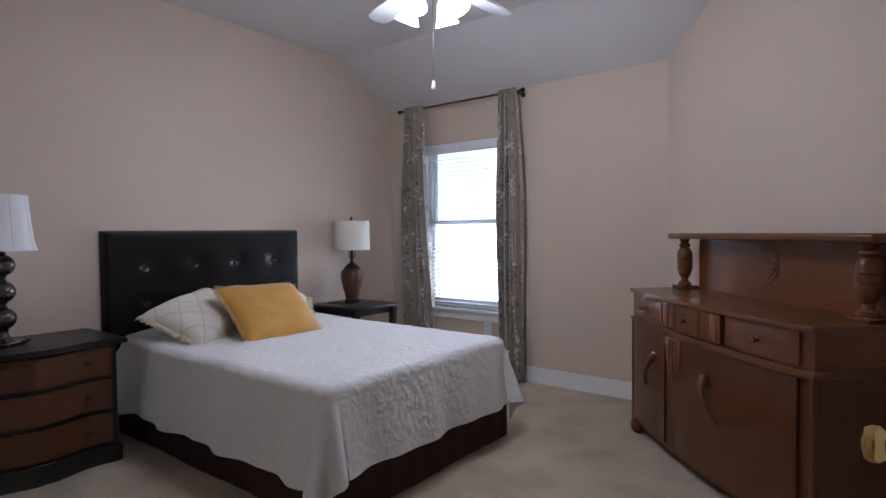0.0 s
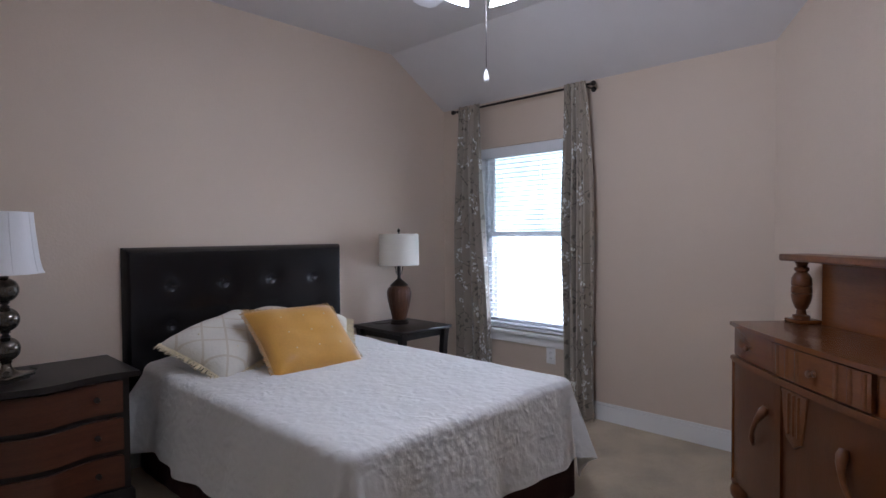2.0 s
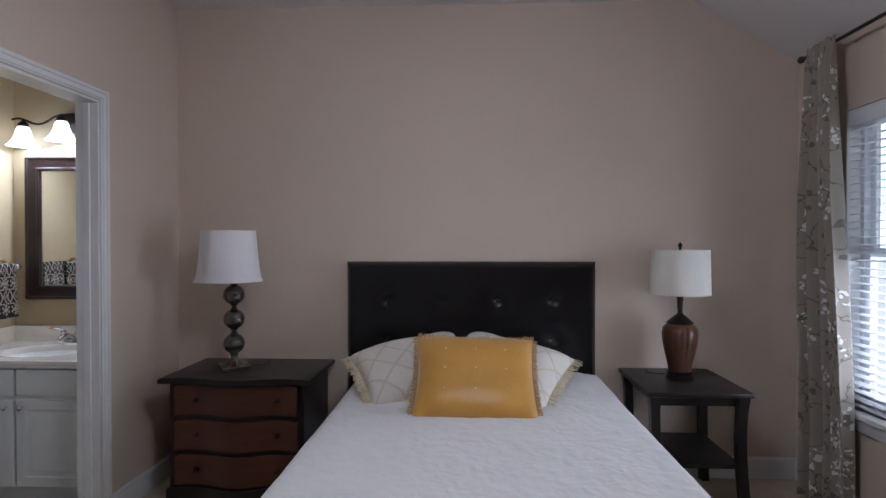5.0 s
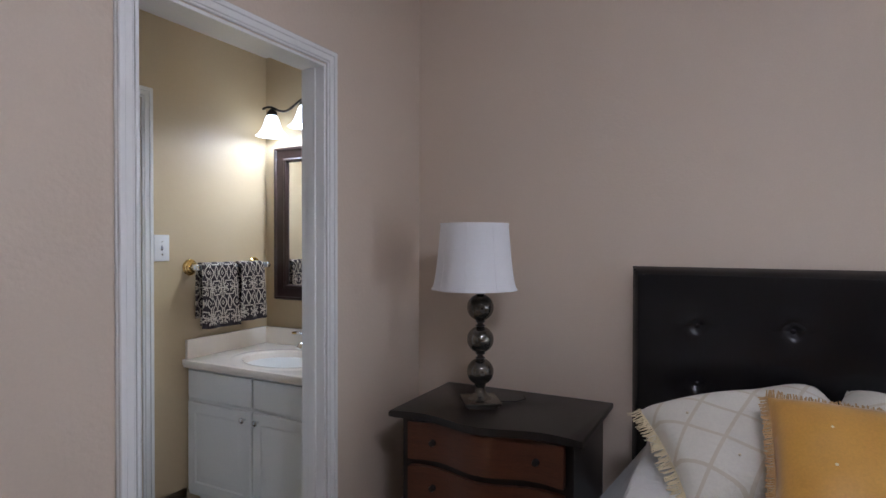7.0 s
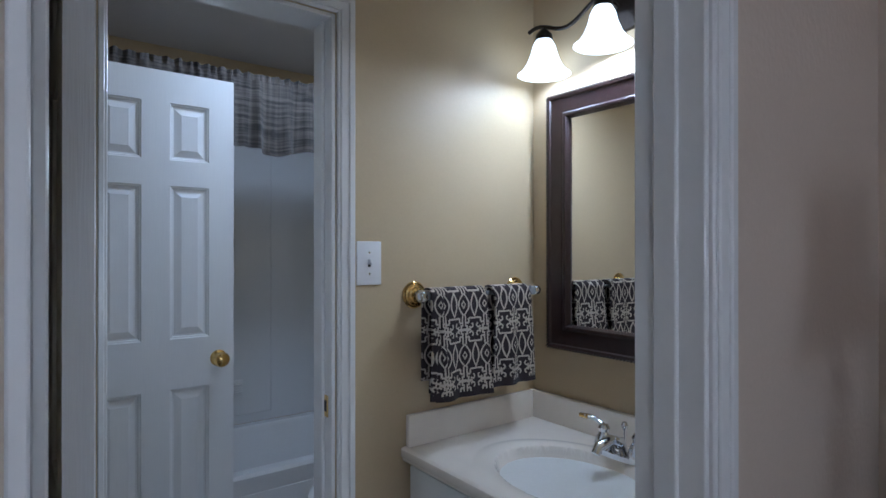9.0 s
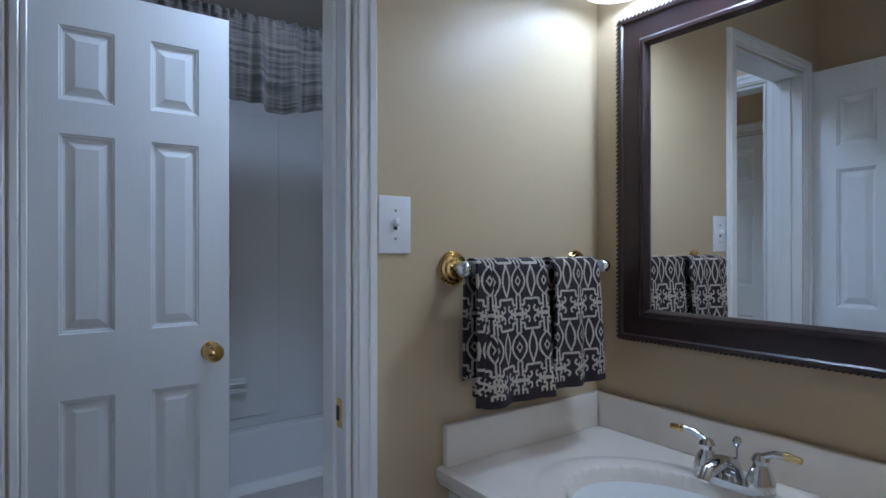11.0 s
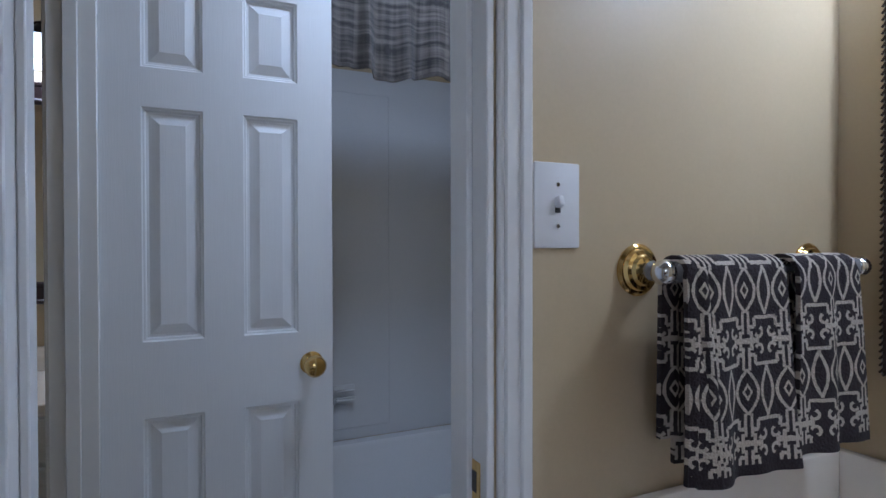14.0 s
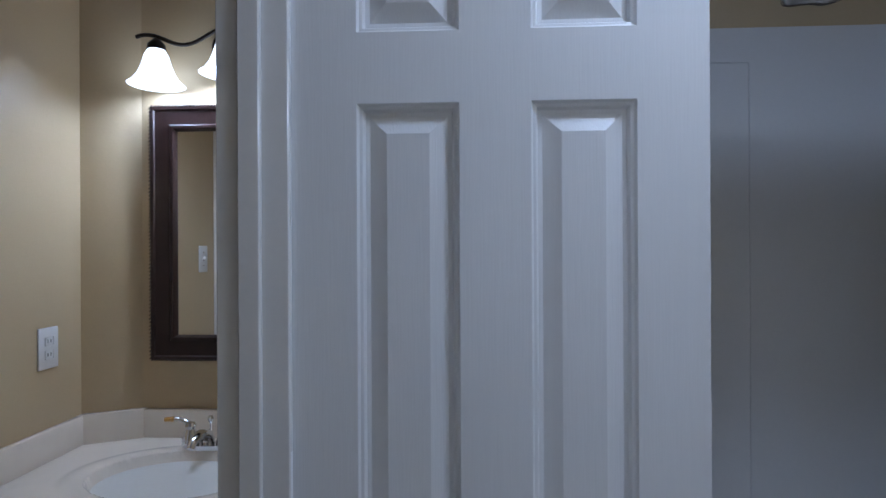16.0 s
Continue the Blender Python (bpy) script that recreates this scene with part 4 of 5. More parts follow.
sp = [(0.169 - 0.034 * (k / 8) ** 0.6, 0.476 + k / 8 * 0.272) for k in range(9)]
sh = part("shade", shell_shade(sp, 64, cutcorner), M_SHADE, lampl, "white cloth shade with cut corners, slightly off centre")
sh.location.y = -0.028
for k, zz in ((0, 0.476), (8, 0.744)):
    rim = shell_shade([(sp[k][0] + 0.002, zz), (sp[k][0] + 0.002, zz + 0.006)], 64, cutcorner, 0.006)
    part("binding", rim, M_SHADE, sh)
for q in range(8):
    a = radians(35) + q * math.pi / 4 + math.pi / 8
    rr = cutcorner(a)
    part("seam", tube([((r * rr + 0.0005) * math.cos(a), (r * rr + 0.0005) * math.sin(a), z) for r, z in sp], 0.0016, 5), M_SHADE, sh)
cord = new("cord", bpy.data.meshes.new("cord"))
bm = tube([(-0.05, 0.05, 0.01), (-0.10, 0.12, 0.004), (-0.16, 0.14, 0.004), (-0.20, 0.12, 0.004)], 0.003, 6)
bm.to_mesh(cord.data)
bm.free()
cord.data.materials.append(M_CABLE)
cord.parent = lampl

# ---- end table with urn lamp ----
tab = thing("end_table", pose(-3.215, 3.012, FZ), "dark espresso wooden end table with a lower shelf", "end table")
TH = 0.628
part("tabletop", B(-0.275, 0.275, -0.25, 0.25, TH - 0.024, TH, 0.005), M_BLACKWOOD, tab)
part("apron", B(-0.225, 0.225, -0.20, 0.20, TH - 0.075, TH - 0.024), M_BLACKWOOD, tab)
part("shelf", B(-0.235, 0.235, -0.21, 0.21, 0.25, 0.272, 0.004), M_BLACKWOOD, tab)
for sx in (-1, 1):
    for sy in (-1, 1):
        bm = bmesh.new()
        prev = None
        for k in range(9):
            f = k / 8
            z = (TH - 0.026) * (1 - f)
            off = 0.215 + 0.022 * (abs(f - 0.35) / 0.65) ** 1.6
            hw = 0.022 if f > 0.1 else 0.026
            cx, cy = sx * off * 1.05, sy * off * 0.95
            ring = [bm.verts.new((cx + a * hw, cy + b * hw, z)) for a, b in ((-1, -1), (1, -1), (1, 1), (-1, 1))]
            if prev:
                for q in range(4):
                    bm.faces.new((prev[q], prev[(q + 1) % 4], ring[(q + 1) % 4], ring[q]))
            else:
                bm.faces.new(ring)
            prev = ring
        bm.faces.new(list(reversed(prev)))
        part("leg", bm, M_BLACKWOOD, tab)

lampr = thing("urn_table_lamp", pose(-3.27, 3.03, FZ + TH), "ribbed bronze urn table lamp with a cream drum shade", "table lamp")
part("foot", lathe([(0.070, 0), (0.072, 0.012), (0.063, 0.018), (0.066, 0.026), (0.054, 0.034)], 32), M_BRONZE, lampr, "dark foot")
part("urn", lathe([(0.052, 0.034), (0.059, 0.07), (0.074, 0.13), (0.087, 0.195), (0.090, 0.235), (0.083, 0.268), (0.062, 0.288)], 96, radius_of=lambda a: 1 + 0.04 * abs(math.sin(a * 10))), M_URN, lampr, "ribbed bronze-brown urn")
part("cap", lathe([(0.064, 0.286), (0.070, 0.294), (0.058, 0.304), (0.038, 0.322), (0.024, 0.334), (0.014, 0.342), (0.012, 0.365), (0.018, 0.372), (0.012, 0.378), (0.012, 0.40)], 32), M_BRONZE, lampr)
part("shade", shell_shade([(0.153, 0.445), (0.148, 0.682)], 48), M_SHADE2, lampr, "cream linen drum shade")
hp = tube([(-0.03, 0, 0.375), (-0.045, 0, 0.45), (-0.04, 0, 0.6), (0, 0, 0.67)], 0.003, 6)
tube([(0.03, 0, 0.375), (0.045, 0, 0.45), (0.04, 0, 0.6), (0, 0, 0.67)], 0.003, 6, hp)
tube([(0, 0, 0.375), (0, 0, 0.44)], 0.014, 10, hp)
part("harp", hp, M_BRONZE, lampr)
part("finial", lathe([(0.004, 0.67), (0.009, 0.680), (0.005, 0.688), (0.010, 0.700), (0.012, 0.708), (0.001, 0.724)], 14), M_BRONZE, lampr)
part("cord", tube([(-0.04, -0.05, 0.008), (-0.06, -0.12, 0.006), (-0.10, -0.15, 0.004), (-0.18, -0.12, 0.004)], 0.003, 6), M_CABLE, lampr)

# ---- sideboard ----
# local x along its front, local y towards the wall
side = thing("sideboard", pose(-0.972, 3.177, FZ, 0, 0, -45), "vintage honey oak bow-front sideboard with turned posts and a gallery shelf", "sideboard")
L, D = 1.44, 0.40


def bow(x):
    f = 2 * x / L - 1
    return -0.052 * max(0, 1 - f * f) ** 0.8


def bowed(x0, x1, inset, back, n=20):
    pts = [(x1, back), (x0, back)]
    pts += [(x0 + (x1 - x0) * k / n, bow(x0 + (x1 - x0) * k / n) + inset) for k in range(n + 1)]
    return pts


part("worktop", extrude_outline(bowed(0, L, 0.0, D, 28), 0.845, 0.865, bevel=0.005), M_OAK, side, "glossy bowed oak top")
part("drawer_case", extrude_outline(bowed(0.015, L - 0.015, 0.025, D - 0.01, 28), 0.70, 0.845), M_OAK, side)
part("moulding", extrude_outline(bowed(0.0, L, 0.004, D - 0.005, 28), 0.672, 0.70, bevel=0.010), M_OAKEDGE, side, "rounded carved moulding")
part("body", extrude_outline(bowed(0.012, L - 0.012, 0.03, D - 0.01, 28), 0.07, 0.672), M_OAKDARK, side)
for a, b in ((0.03, 0.40), (0.42, 0.96), (0.98, 1.37)):
    mid = a == 0.42
    pts = [(a + (b - a) * k / 12, bow(a + (b - a) * k / 12) + 0.030) for k in range(13)] + [(b - (b - a) * k / 12, bow(b - (b - a) * k / 12) + (0.006 if mid else 0.016)) for k in range(13)]
    dw2 = part("drawer", extrude_outline(pts, 0.708, 0.838, bevel=0.004), M_OAK, side)
    xm = (a + b) / 2
    part("knob", lathe([(0.012, 0), (0.013, 0.003), (0.007, 0.007), (0.008, 0.014), (0.014, 0.020), (0.012, 0.028), (0.001, 0.031)], 14, m=Matrix.Translation((xm, bow(xm) + (0.006 if mid else 0.016), 0.772)) @ Matrix.Rotation(radians(90), 4, "X")), M_OAKEDGE, dw2, "turned wooden knob")
    if mid:
        for xx in (0.455, 0.52, 0.585, 0.80, 0.865, 0.93):
            part("reed", tube([(xx, bow(xx) + 0.016, 0.712), (xx, bow(xx) + 0.016, 0.834)], 0.016, 10), M_OAK, dw2)
for a, b, hx, s in ((0.03, 0.46, 0.33, -1), (0.575, 1.36, 0.87, 1)):
    pts = [(a + (b - a) * k / 12, bow(a + (b - a) * k / 12) + 0.034) for k in range(13)] + [(b - (b - a) * k / 12, bow(b - (b - a) * k / 12) + 0.018) for k in range(13)]
    dd = part("door", extrude_outline(pts, 0.085, 0.667, bevel=0.004), M_OAKDARK, side, "brown oak cupboard door")
    hpnt = [(hx + s * (-0.03 + 0.10 * f ** 1.3), bow(hx) + 0.010 - 0.032 * math.sin(math.pi * f), 0.545 - 0.20 * f) for f in [k / 10 for k in range(11)]]
    part("handle", tube(hpnt, [0.015, 0.021, 0.018, 0.014, 0.011, 0.010, 0.010, 0.011, 0.013, 0.012, 0.006], 10), M_OAKEDGE, dd, "carved curved wooden handle")
sh_pts = [(0.47, 0.665), (0.645, 0.665), (0.63, 0.57), (0.61, 0.47), (0.557, 0.44), (0.505, 0.47), (0.485, 0.57)]
bm = bmesh.new()
f0 = [bm.verts.new((x, bow(x) + 0.034, z)) for x, z in sh_pts]
f1 = [bm.verts.new((x, bow(x) + 0.012, z)) for x, z in sh_pts]
bm.faces.new(f0)
fc = bm.faces.new(list(reversed(f1)))
for i in range(7):
    bm.faces.new((f0[i], f0[(i + 1) % 7], f1[(i + 1) % 7], f1[i]))
bmesh.ops.bevel(bm, geom=list(fc.edges), offset=0.006, segments=2, profile=0.5, affect="EDGES")
part("carved_shield", bm, M_OAKEDGE, side)
for xx in (0.525, 0.557, 0.59):
    part("flute", tube([(xx, bow(xx) + 0.017, 0.49), (xx, bow(xx) + 0.017, 0.655)], 0.010, 8), M_OAKEDGE, side)
part("plinth", extrude_outline(bowed(0.03, L - 0.03, 0.055, D - 0.02, 24), 0.03, 0.072), M_OAKDARK, side)
for xx, yy in ((0.055, 0.03), (L - 0.055, 0.03), (0.055, D - 0.06), (L - 0.055, D - 0.06)):
    part("foot", lathe([(0.032, 0), (0.045, 0.02), (0.048, 0.05), (0.038, 0.075), (0.044, 0.09)], 18, center=(xx, yy, 0)), M_OAKEDGE, side)
for xx in (0.0, L):
    part("corner_post", tube([(abs(xx - 0.016), 0.022, 0.07), (abs(xx - 0.016), 0.022, 0.672)], 0.016, 12), M_OAK, side)
part("gallery_back", B(0.13, L - 0.02, D - 0.03, D - 0.012, 0.865, 1.165), M_OAK, side, "gallery panel")
part("gallery_shelf", B(-0.01, L - 0.02, 0.245, D, 1.162, 1.196, 0.010, 3), M_OAKEDGE, side, "narrow oak shelf with rounded edges")
post = [(0.042, 0), (0.042, 0.02), (0.026, 0.026), (0.022, 0.05), (0.030, 0.056), (0.044, 0.09), (0.050, 0.12), (0.050, 0.128), (0.044, 0.132), (0.050, 0.136), (0.050, 0.165), (0.045, 0.17), (0.050, 0.175), (0.048, 0.21), (0.036, 0.232), (0.026, 0.24), (0.036, 0.25), (0.036, 0.262), (0.024, 0.27), (0.036, 0.297)]
for xx in (0.065, L - 0.10):
    part("post_block", B(xx - 0.055, xx + 0.055, 0.265, D - 0.02, 0.865, 0.882, 0.004), M_OAK, side)
    part("turned_post", lathe([(r * 0.9, 0.88 + z * 0.95) for r, z in post], 28, center=(xx, 0.315, 0)), M_OAKEDGE, side, "bulbous turned oak post")
bm = bmesh.new()
for rr in (0.085, 0.062):
    tube([(0.70 + rr * math.cos(a), D - 0.026, 1.04 + rr * math.sin(a)) for a in [radians(-110 + 22 * k) for k in range(11)]], [0.003 + 0.010 * math.sin(math.pi * k / 10) for k in range(11)], 8, bm)
part("carved_crescent", bm, M_OAKEDGE, side)

# ---- ceiling fan ----
FX, FY = -1.50, 1.93
fan = thing("ceiling_fan", pose(FX, FY, CE), "white five-blade ceiling fan with four lit frosted glass shades", "ceiling fan")
part("canopy", lathe([(0.07, 0), (0.068, -0.03), (0.045, -0.055), (0.014, -0.06)], 28), M_FANWHITE, fan)
part("downrod", tube([(0, 0, -0.05), (0, 0, -0.17)], 0.012, 12), M_FANWHITE, fan)
part("motor", lathe([(0.03, -0.16), (0.10, -0.175), (0.125, -0.205), (0.125, -0.255), (0.105, -0.285), (0.06, -0.30)], 36), M_FANWHITE, fan)
part("light_hub", lathe([(0.055, -0.30), (0.06, -0.33), (0.045, -0.365), (0.02, -0.385), (0.001, -0.39)], 28), M_BRASS, fan, "brass light fitting")
for k in range(5):
    a = radians(87 + 72 * k)
    rot = Matrix.Rotation(a, 4, "Z")
    pts = [(0.17, -0.045), (0.30, -0.055), (0.50, -0.066), (0.60, -0.064), (0.635, -0.045), (0.645, 0), (0.635, 0.045), (0.60, 0.064), (0.50, 0.066), (0.30, 0.055), (0.17, 0.045)]
    bmb = extrude_outline(pts, -0.004, 0.004, bevel=0.002)
    bmb.transform(rot @ Matrix.Translation((0, 0, -0.295)) @ Matrix.Rotation(radians(11), 4, "X"))
    bl = part("blade", bmb, M_FANWHITE, fan)
    ib = extrude_outline([(0.09, -0.018), (0.2, -0.03), (0.24, 0), (0.2, 0.03), (0.09, 0.018)], -0.010, -0.005)
    ib.transform(rot @ Matrix.Translation((0, 0, -0.285)))
    part("blade_iron", ib, M_BRASS, bl)
bell = [(0.020, 0.0), (0.027, -0.01), (0.034, -0.04), (0.045, -0.08), (0.058, -0.105), (0.062, -0.115)]
for k in range(4):
    a = radians(-84 + 90 * k)
    m = Matrix.Rotation(a, 4, "Z") @ Matrix.Translation((0.10, 0, -0.375)) @ Matrix.Rotation(radians(-24), 4, "Y")
    bs = shell_shade(bell, 28)
    bs.transform(m)
    sh2 = part("glass_shade", bs, M_BULB, fan, "lit frosted glass bell")
    sk = lathe([(0.022, -0.004), (0.024, 0.012), (0.014, 0.022)], 18, m=m)
    tube([m @ Vector((0, 0, 0.02)), (0.06 * math.cos(a), 0.06 * math.sin(a), -0.34)], 0.009, 8, sk)
    part("socket", sk, M_BRASS, fan)
    p = Matrix.Translation((FX, FY, CE)) @ m @ Vector((0, 0, -0.15))
    lamp("fan_bulb", "POINT", FAN_W, Matrix.Translation(p), (0.84, 0.91, 1.0), radius=0.06)
part("pull_chain", tube([(0.006, 0.004, -0.385), (0.006, 0.004, -0.79)], 0.0014, 6), M_BRONZE, fan)
part("pull_knob", lathe([(0.003, 0.0), (0.007, -0.012), (0.011, -0.035), (0.010, -0.045), (0.001, -0.052)], 14, center=(0.006, 0.004, -0.785)), M_PLATE, fan, "white pull knob")


# ---- outlets and switch ----
def wall_plate(name, m, label, toggle):
    """A wall plate facing -y, 79 by 124 mm."""
    e = thing(name, m, label, "switch" if toggle else "outlet")
    part("plate", B(-0.0395, 0.0395, -0.006, 0, -0.062, 0.062, 0.0025), M_PLATE, e)
    if toggle:
        part("slot", B(-0.0045, 0.0045, -0.0066, -0.005, -0.011, 0.011), M_DARK, e)
        tg = B(-0.0046, 0.0046, -0.018, -0.004, -0.006, 0.009, 0.002)
        tg.transform(Matrix.Rotation(radians(-18), 4, "X"))
        part("toggle", tg, M_PLATE, e)
        for z in (-0.03, 0.03):
            part("screw", lathe([(0.0035, 0), (0.003, 0.0015)], 10, m=Matrix.Translation((0, -0.006, z)) @ Matrix.Rotation(radians(90), 4, "X")), M_CHROME, e)
    else:
        for z in (-0.02, 0.02):
            rc = part("receptacle", B(-0.017, 0.017, -0.0075, -0.005, z - 0.014, z + 0.014, 0.004), M_PLATE, e)
            for xx in (-0.006, 0.006):
                part("slot", B(xx - 0.0012, xx + 0.0012, -0.0082, -0.007, z - 0.004, z + 0.006), M_DARK, rc)
    return e


wall_plate("outlet", pose(-2.40, NY, 0.43), "white duplex outlet low on the wall under the window", False)
wall_plate("light_switch", pose(-2.805, TY1, 1.347, 0, 0, 180), "white toggle light switch beside the tub room doorway", True)
wall_plate("outlet", pose(-1.10, -2.573, 1.135, 0, 0, -90), "white duplex outlet above the second vanity", False)


wall_plate("light_switch", pose(-1.10, -2.03, 1.385, 0, 0, -90), "white toggle light switch beside the closed door", True)


# ---- vanities ----
def vanity(m, w, cx, label, corner=False):
    """Vanity cabinet with a moulded basin top; local x along the wall, front towards -y."""
    e = thing("vanity_cabinet", m, label, "vanity", "bathroom vanities")
    top = 0.80 - FZ
    part("body", B(0.004, w - 0.004, -0.525, -0.003, 0.09, top - 0.028), M_CAB, e)
    part("toe_kick", B(0.004, w - 0.004, -0.46, -0.003, 0, 0.09), M_CAB, e)
    n = 2
    step = (w - 0.03) / n
    for i in range(n):
        a, b = 0.02 + i * step, 0.02 + (i + 1) * step - 0.012
        part("false_drawer", B(a, b, -0.543, -0.525, top - 0.185, top - 0.05, 0.006), M_CAB, e)
        bm = bmesh.new()
        z0, z1 = 0.115, top - 0.205
        prev = None
        for ins, dep in ((0, 0), (0, 0.016), (0.004, 0.020), (0.048, 0.020), (0.054, 0.014), (0.062, 0.014), (0.085, 0.020), (0.087, 0.020)):
            ring = [bm.verts.new((x, -0.525 - dep, z)) for x, z in ((a + ins, z0 + ins), (b - ins, z0 + ins), (b - ins, z1 - ins), (a + ins, z1 - ins))]
            if prev:
                for k in range(4):
                    bm.faces.new((prev[k], prev[(k + 1) % 4], ring[(k + 1) % 4], ring[k]))
            prev = ring
        bm.faces.new(prev)
        d = part("door", bm, M_CAB, e, "raised panel cabinet door")
        kx = b - 0.035 if i == 0 else a + 0.035
        part("knob", lathe([(0.006, 0), (0.006, 0.012), (0.013, 0.018), (0.014, 0.024), (0.008, 0.030), (0.001, 0.031)], 14, m=Matrix.Translation((kx, -0.545, z1 - 0.035)) @ Matrix.Rotation(radians(90), 4, "X")), M_CHROME, d, "small chrome knob")
    t = thing("countertop", m @ Matrix.Translation((0, 0, top)), "cream cultured marble vanity top with an oval moulded basin", "countertop", "bathroom countertops")
    cy, ra, rb = -0.312, 0.232, 0.175

    def fn(u, v):
        x, y = u * w, -0.02 - v * 0.54
        q = math.hypot((x - cx) / ra, (y - cy) / rb)
        z = 0.0
        if q < 1:
            z = -0.125 * (1 - q * q) ** 0.62 - 0.004 * (1 - q)
        elif q < 1.32:
            z = 0.004 * math.sin((q - 1) / 0.32 * math.pi)
        z -= 0.003 * max(0, 1 - (0.54 * (1 - v)) / 0.01)
        return (x, y, z)
    part("basin_top", grid_sheet(fn, 130, 96), M_MARBLE, t)
    ed = B(0.0, w, -0.562, -0.548, -0.028, -0.0025, 0.005)
    part("front_edge", ed, M_MARBLE, t)
    part("front_lip", B(0.0, w, -0.556, -0.54, -0.040, -0.027, 0.004), M_MARBLE, t)
    part("backsplash", B(0.0, w, -0.022, -0.001, -0.001, 0.095, 0.005), M_MARBLE, t)
    part("side_splash", B(0.001, 0.021, -0.545, -0.022, -0.001, 0.095, 0.005), M_MARBLE, t)
    part("drain", lathe([(0.001, -0.128), (0.022, -0.1275), (0.024, -0.124), (0.018, -0.1235), (0.001, -0.1235)], 20, center=(cx, cy, 0.001)), M_CHROME, t)
    if corner:
        part("corner_splash", extrude_outline([(0.175, -0.001), (0.003, -0.086), (0.003, -0.110), (0.175, -0.025)], -0.0005, 0.0965, bevel=0.003), M_MARBLE, t)
    f = thing("faucet", m @ Matrix.Translation((cx, -0.115, top)), "chrome two-handle centerset faucet with brass lever tips", "faucet", "bathroom faucets")
    bm = bmesh.new()
    pts = [(0.085 * math.cos(a) * (0.9 + 0.1 * abs(math.cos(a))), 0.028 * math.sin(a)) for a in [2 * math.pi * k / 28 for k in range(28)]]
    extrude_outline(pts, 0.002, 0.016, bm, 0.004)
    part("base", bm, M_CHROME, f)
    for s in (-1, 1):
        part("handle_body", lathe([(0.028, 0.012), (0.027, 0.03), (0.021, 0.048), (0.016, 0.056), (0.014, 0.062), (0.018, 0.072), (0.012, 0.082), (0.001, 0.085)], 20, center=(s * 0.056, 0, 0)), M_CHROME, f)
        part("lever", tube([(s * 0.056, 0, 0.076), (s * 0.085, -0.004, 0.092), (s * 0.115, -0.008, 0.094)], [0.008, 0.007, 0.008], 10), M_CHROME, f)
        part("lever_tip", tube([(s * 0.105, -0.007, 0.094), (s * 0.135, -0.01, 0.093)], [0.0085, 0.0065], 10), M_BRASS, f, "brass lever tip")
    part("spout", tube([(0, 0.005, 0.014), (0, -0.01, 0.045), (0, -0.05, 0.060), (0, -0.10, 0.052), (0, -0.112, 0.036)], [0.022, 0.020, 0.016, 0.013, 0.012], 14), M_CHROME, f)
    part("pop_up_rod", lathe([(0.003, 0.01), (0.003, 0.075), (0.008, 0.082), (0.010, 0.090), (0.006, 0.098), (0.001, 0.100)], 12, center=(0, 0.018, 0)), M_CHROME, f)


V1 = pose(-3.475, TY1, FZ, 0, 0, 90)
V2 = pose(-1.10, -2.80, FZ, 0, 0, 180)
vanity(V1, SY - 0.10 - TY1 - 0.002, 0.445, "white raised-panel vanity cabinet")
vanity(V2, 0.915, 0.44, "white raised-panel vanity cabinet of the second bathroom", corner=True)


def framed_mirror(m, w, h, label):
    """A framed mirror on a wall; local x along the wall, front towards -y, z from its lower edge."""
    e = thing("wall_mirror", m, label, "mirror", "framed mirrors")
    bm = bmesh.new()
    prev = None
    for ins, dep in ((0, 0.0), (0.0, 0.030), (0.006, 0.038), (0.014, 0.036), (0.018, 0.030), (0.062, 0.024), (0.068, 0.028), (0.076, 0.027), (0.083, 0.014), (0.084, 0.006)):
        ring = [bm.verts.new((x, -dep, z)) for x, z in ((ins, ins), (w - ins, ins), (w - ins, h - ins), (ins, h - ins))]
        if prev:
            for k in range(4):
                bm.faces.new((prev[k], prev[(k + 1) % 4], ring[(k + 1) % 4], ring[k]))
        prev = ring
    part("frame", bm, M_ESPRESSO, e, "dark espresso moulded frame")
    part("mirror_glass", B(0.078, w - 0.078, -0.010, -0.003, 0.078, h - 0.078), M_MIRROR, e)
    bd = bmesh.new()
    for k in range(int(w / 0.012)):
        for z in (0.004, h - 0.004):
            x = 0.006 + k * 0.012
            tube([(x, -0.036, z - 0.003), (x + 0.008, -0.038, z + 0.003)], 0.0022, 5, bd)
    for k in range(int(h / 0.012)):
        for x in (0.004, w - 0.004):
            z = 0.006 + k * 0.012
            tube([(x - 0.004, -0.036, z), (x + 0.004, -0.038, z + 0.008)], 0.0022, 5, bd)
    part("rope_moulding", bd, M_ESPRESSO, e, "rope-carved edge")
    return e


framed_mirror(pose(-3.475, -0.748, 1.055, 0, 0, 90), 0.76, 0.848, "framed wall mirror with a dark espresso rope-edged frame")
framed_mirror(pose(-1.305, -2.80, 1.060, 0, 0, 180), 0.70, 0.848, "framed wall mirror with a dark frame above the second vanity")


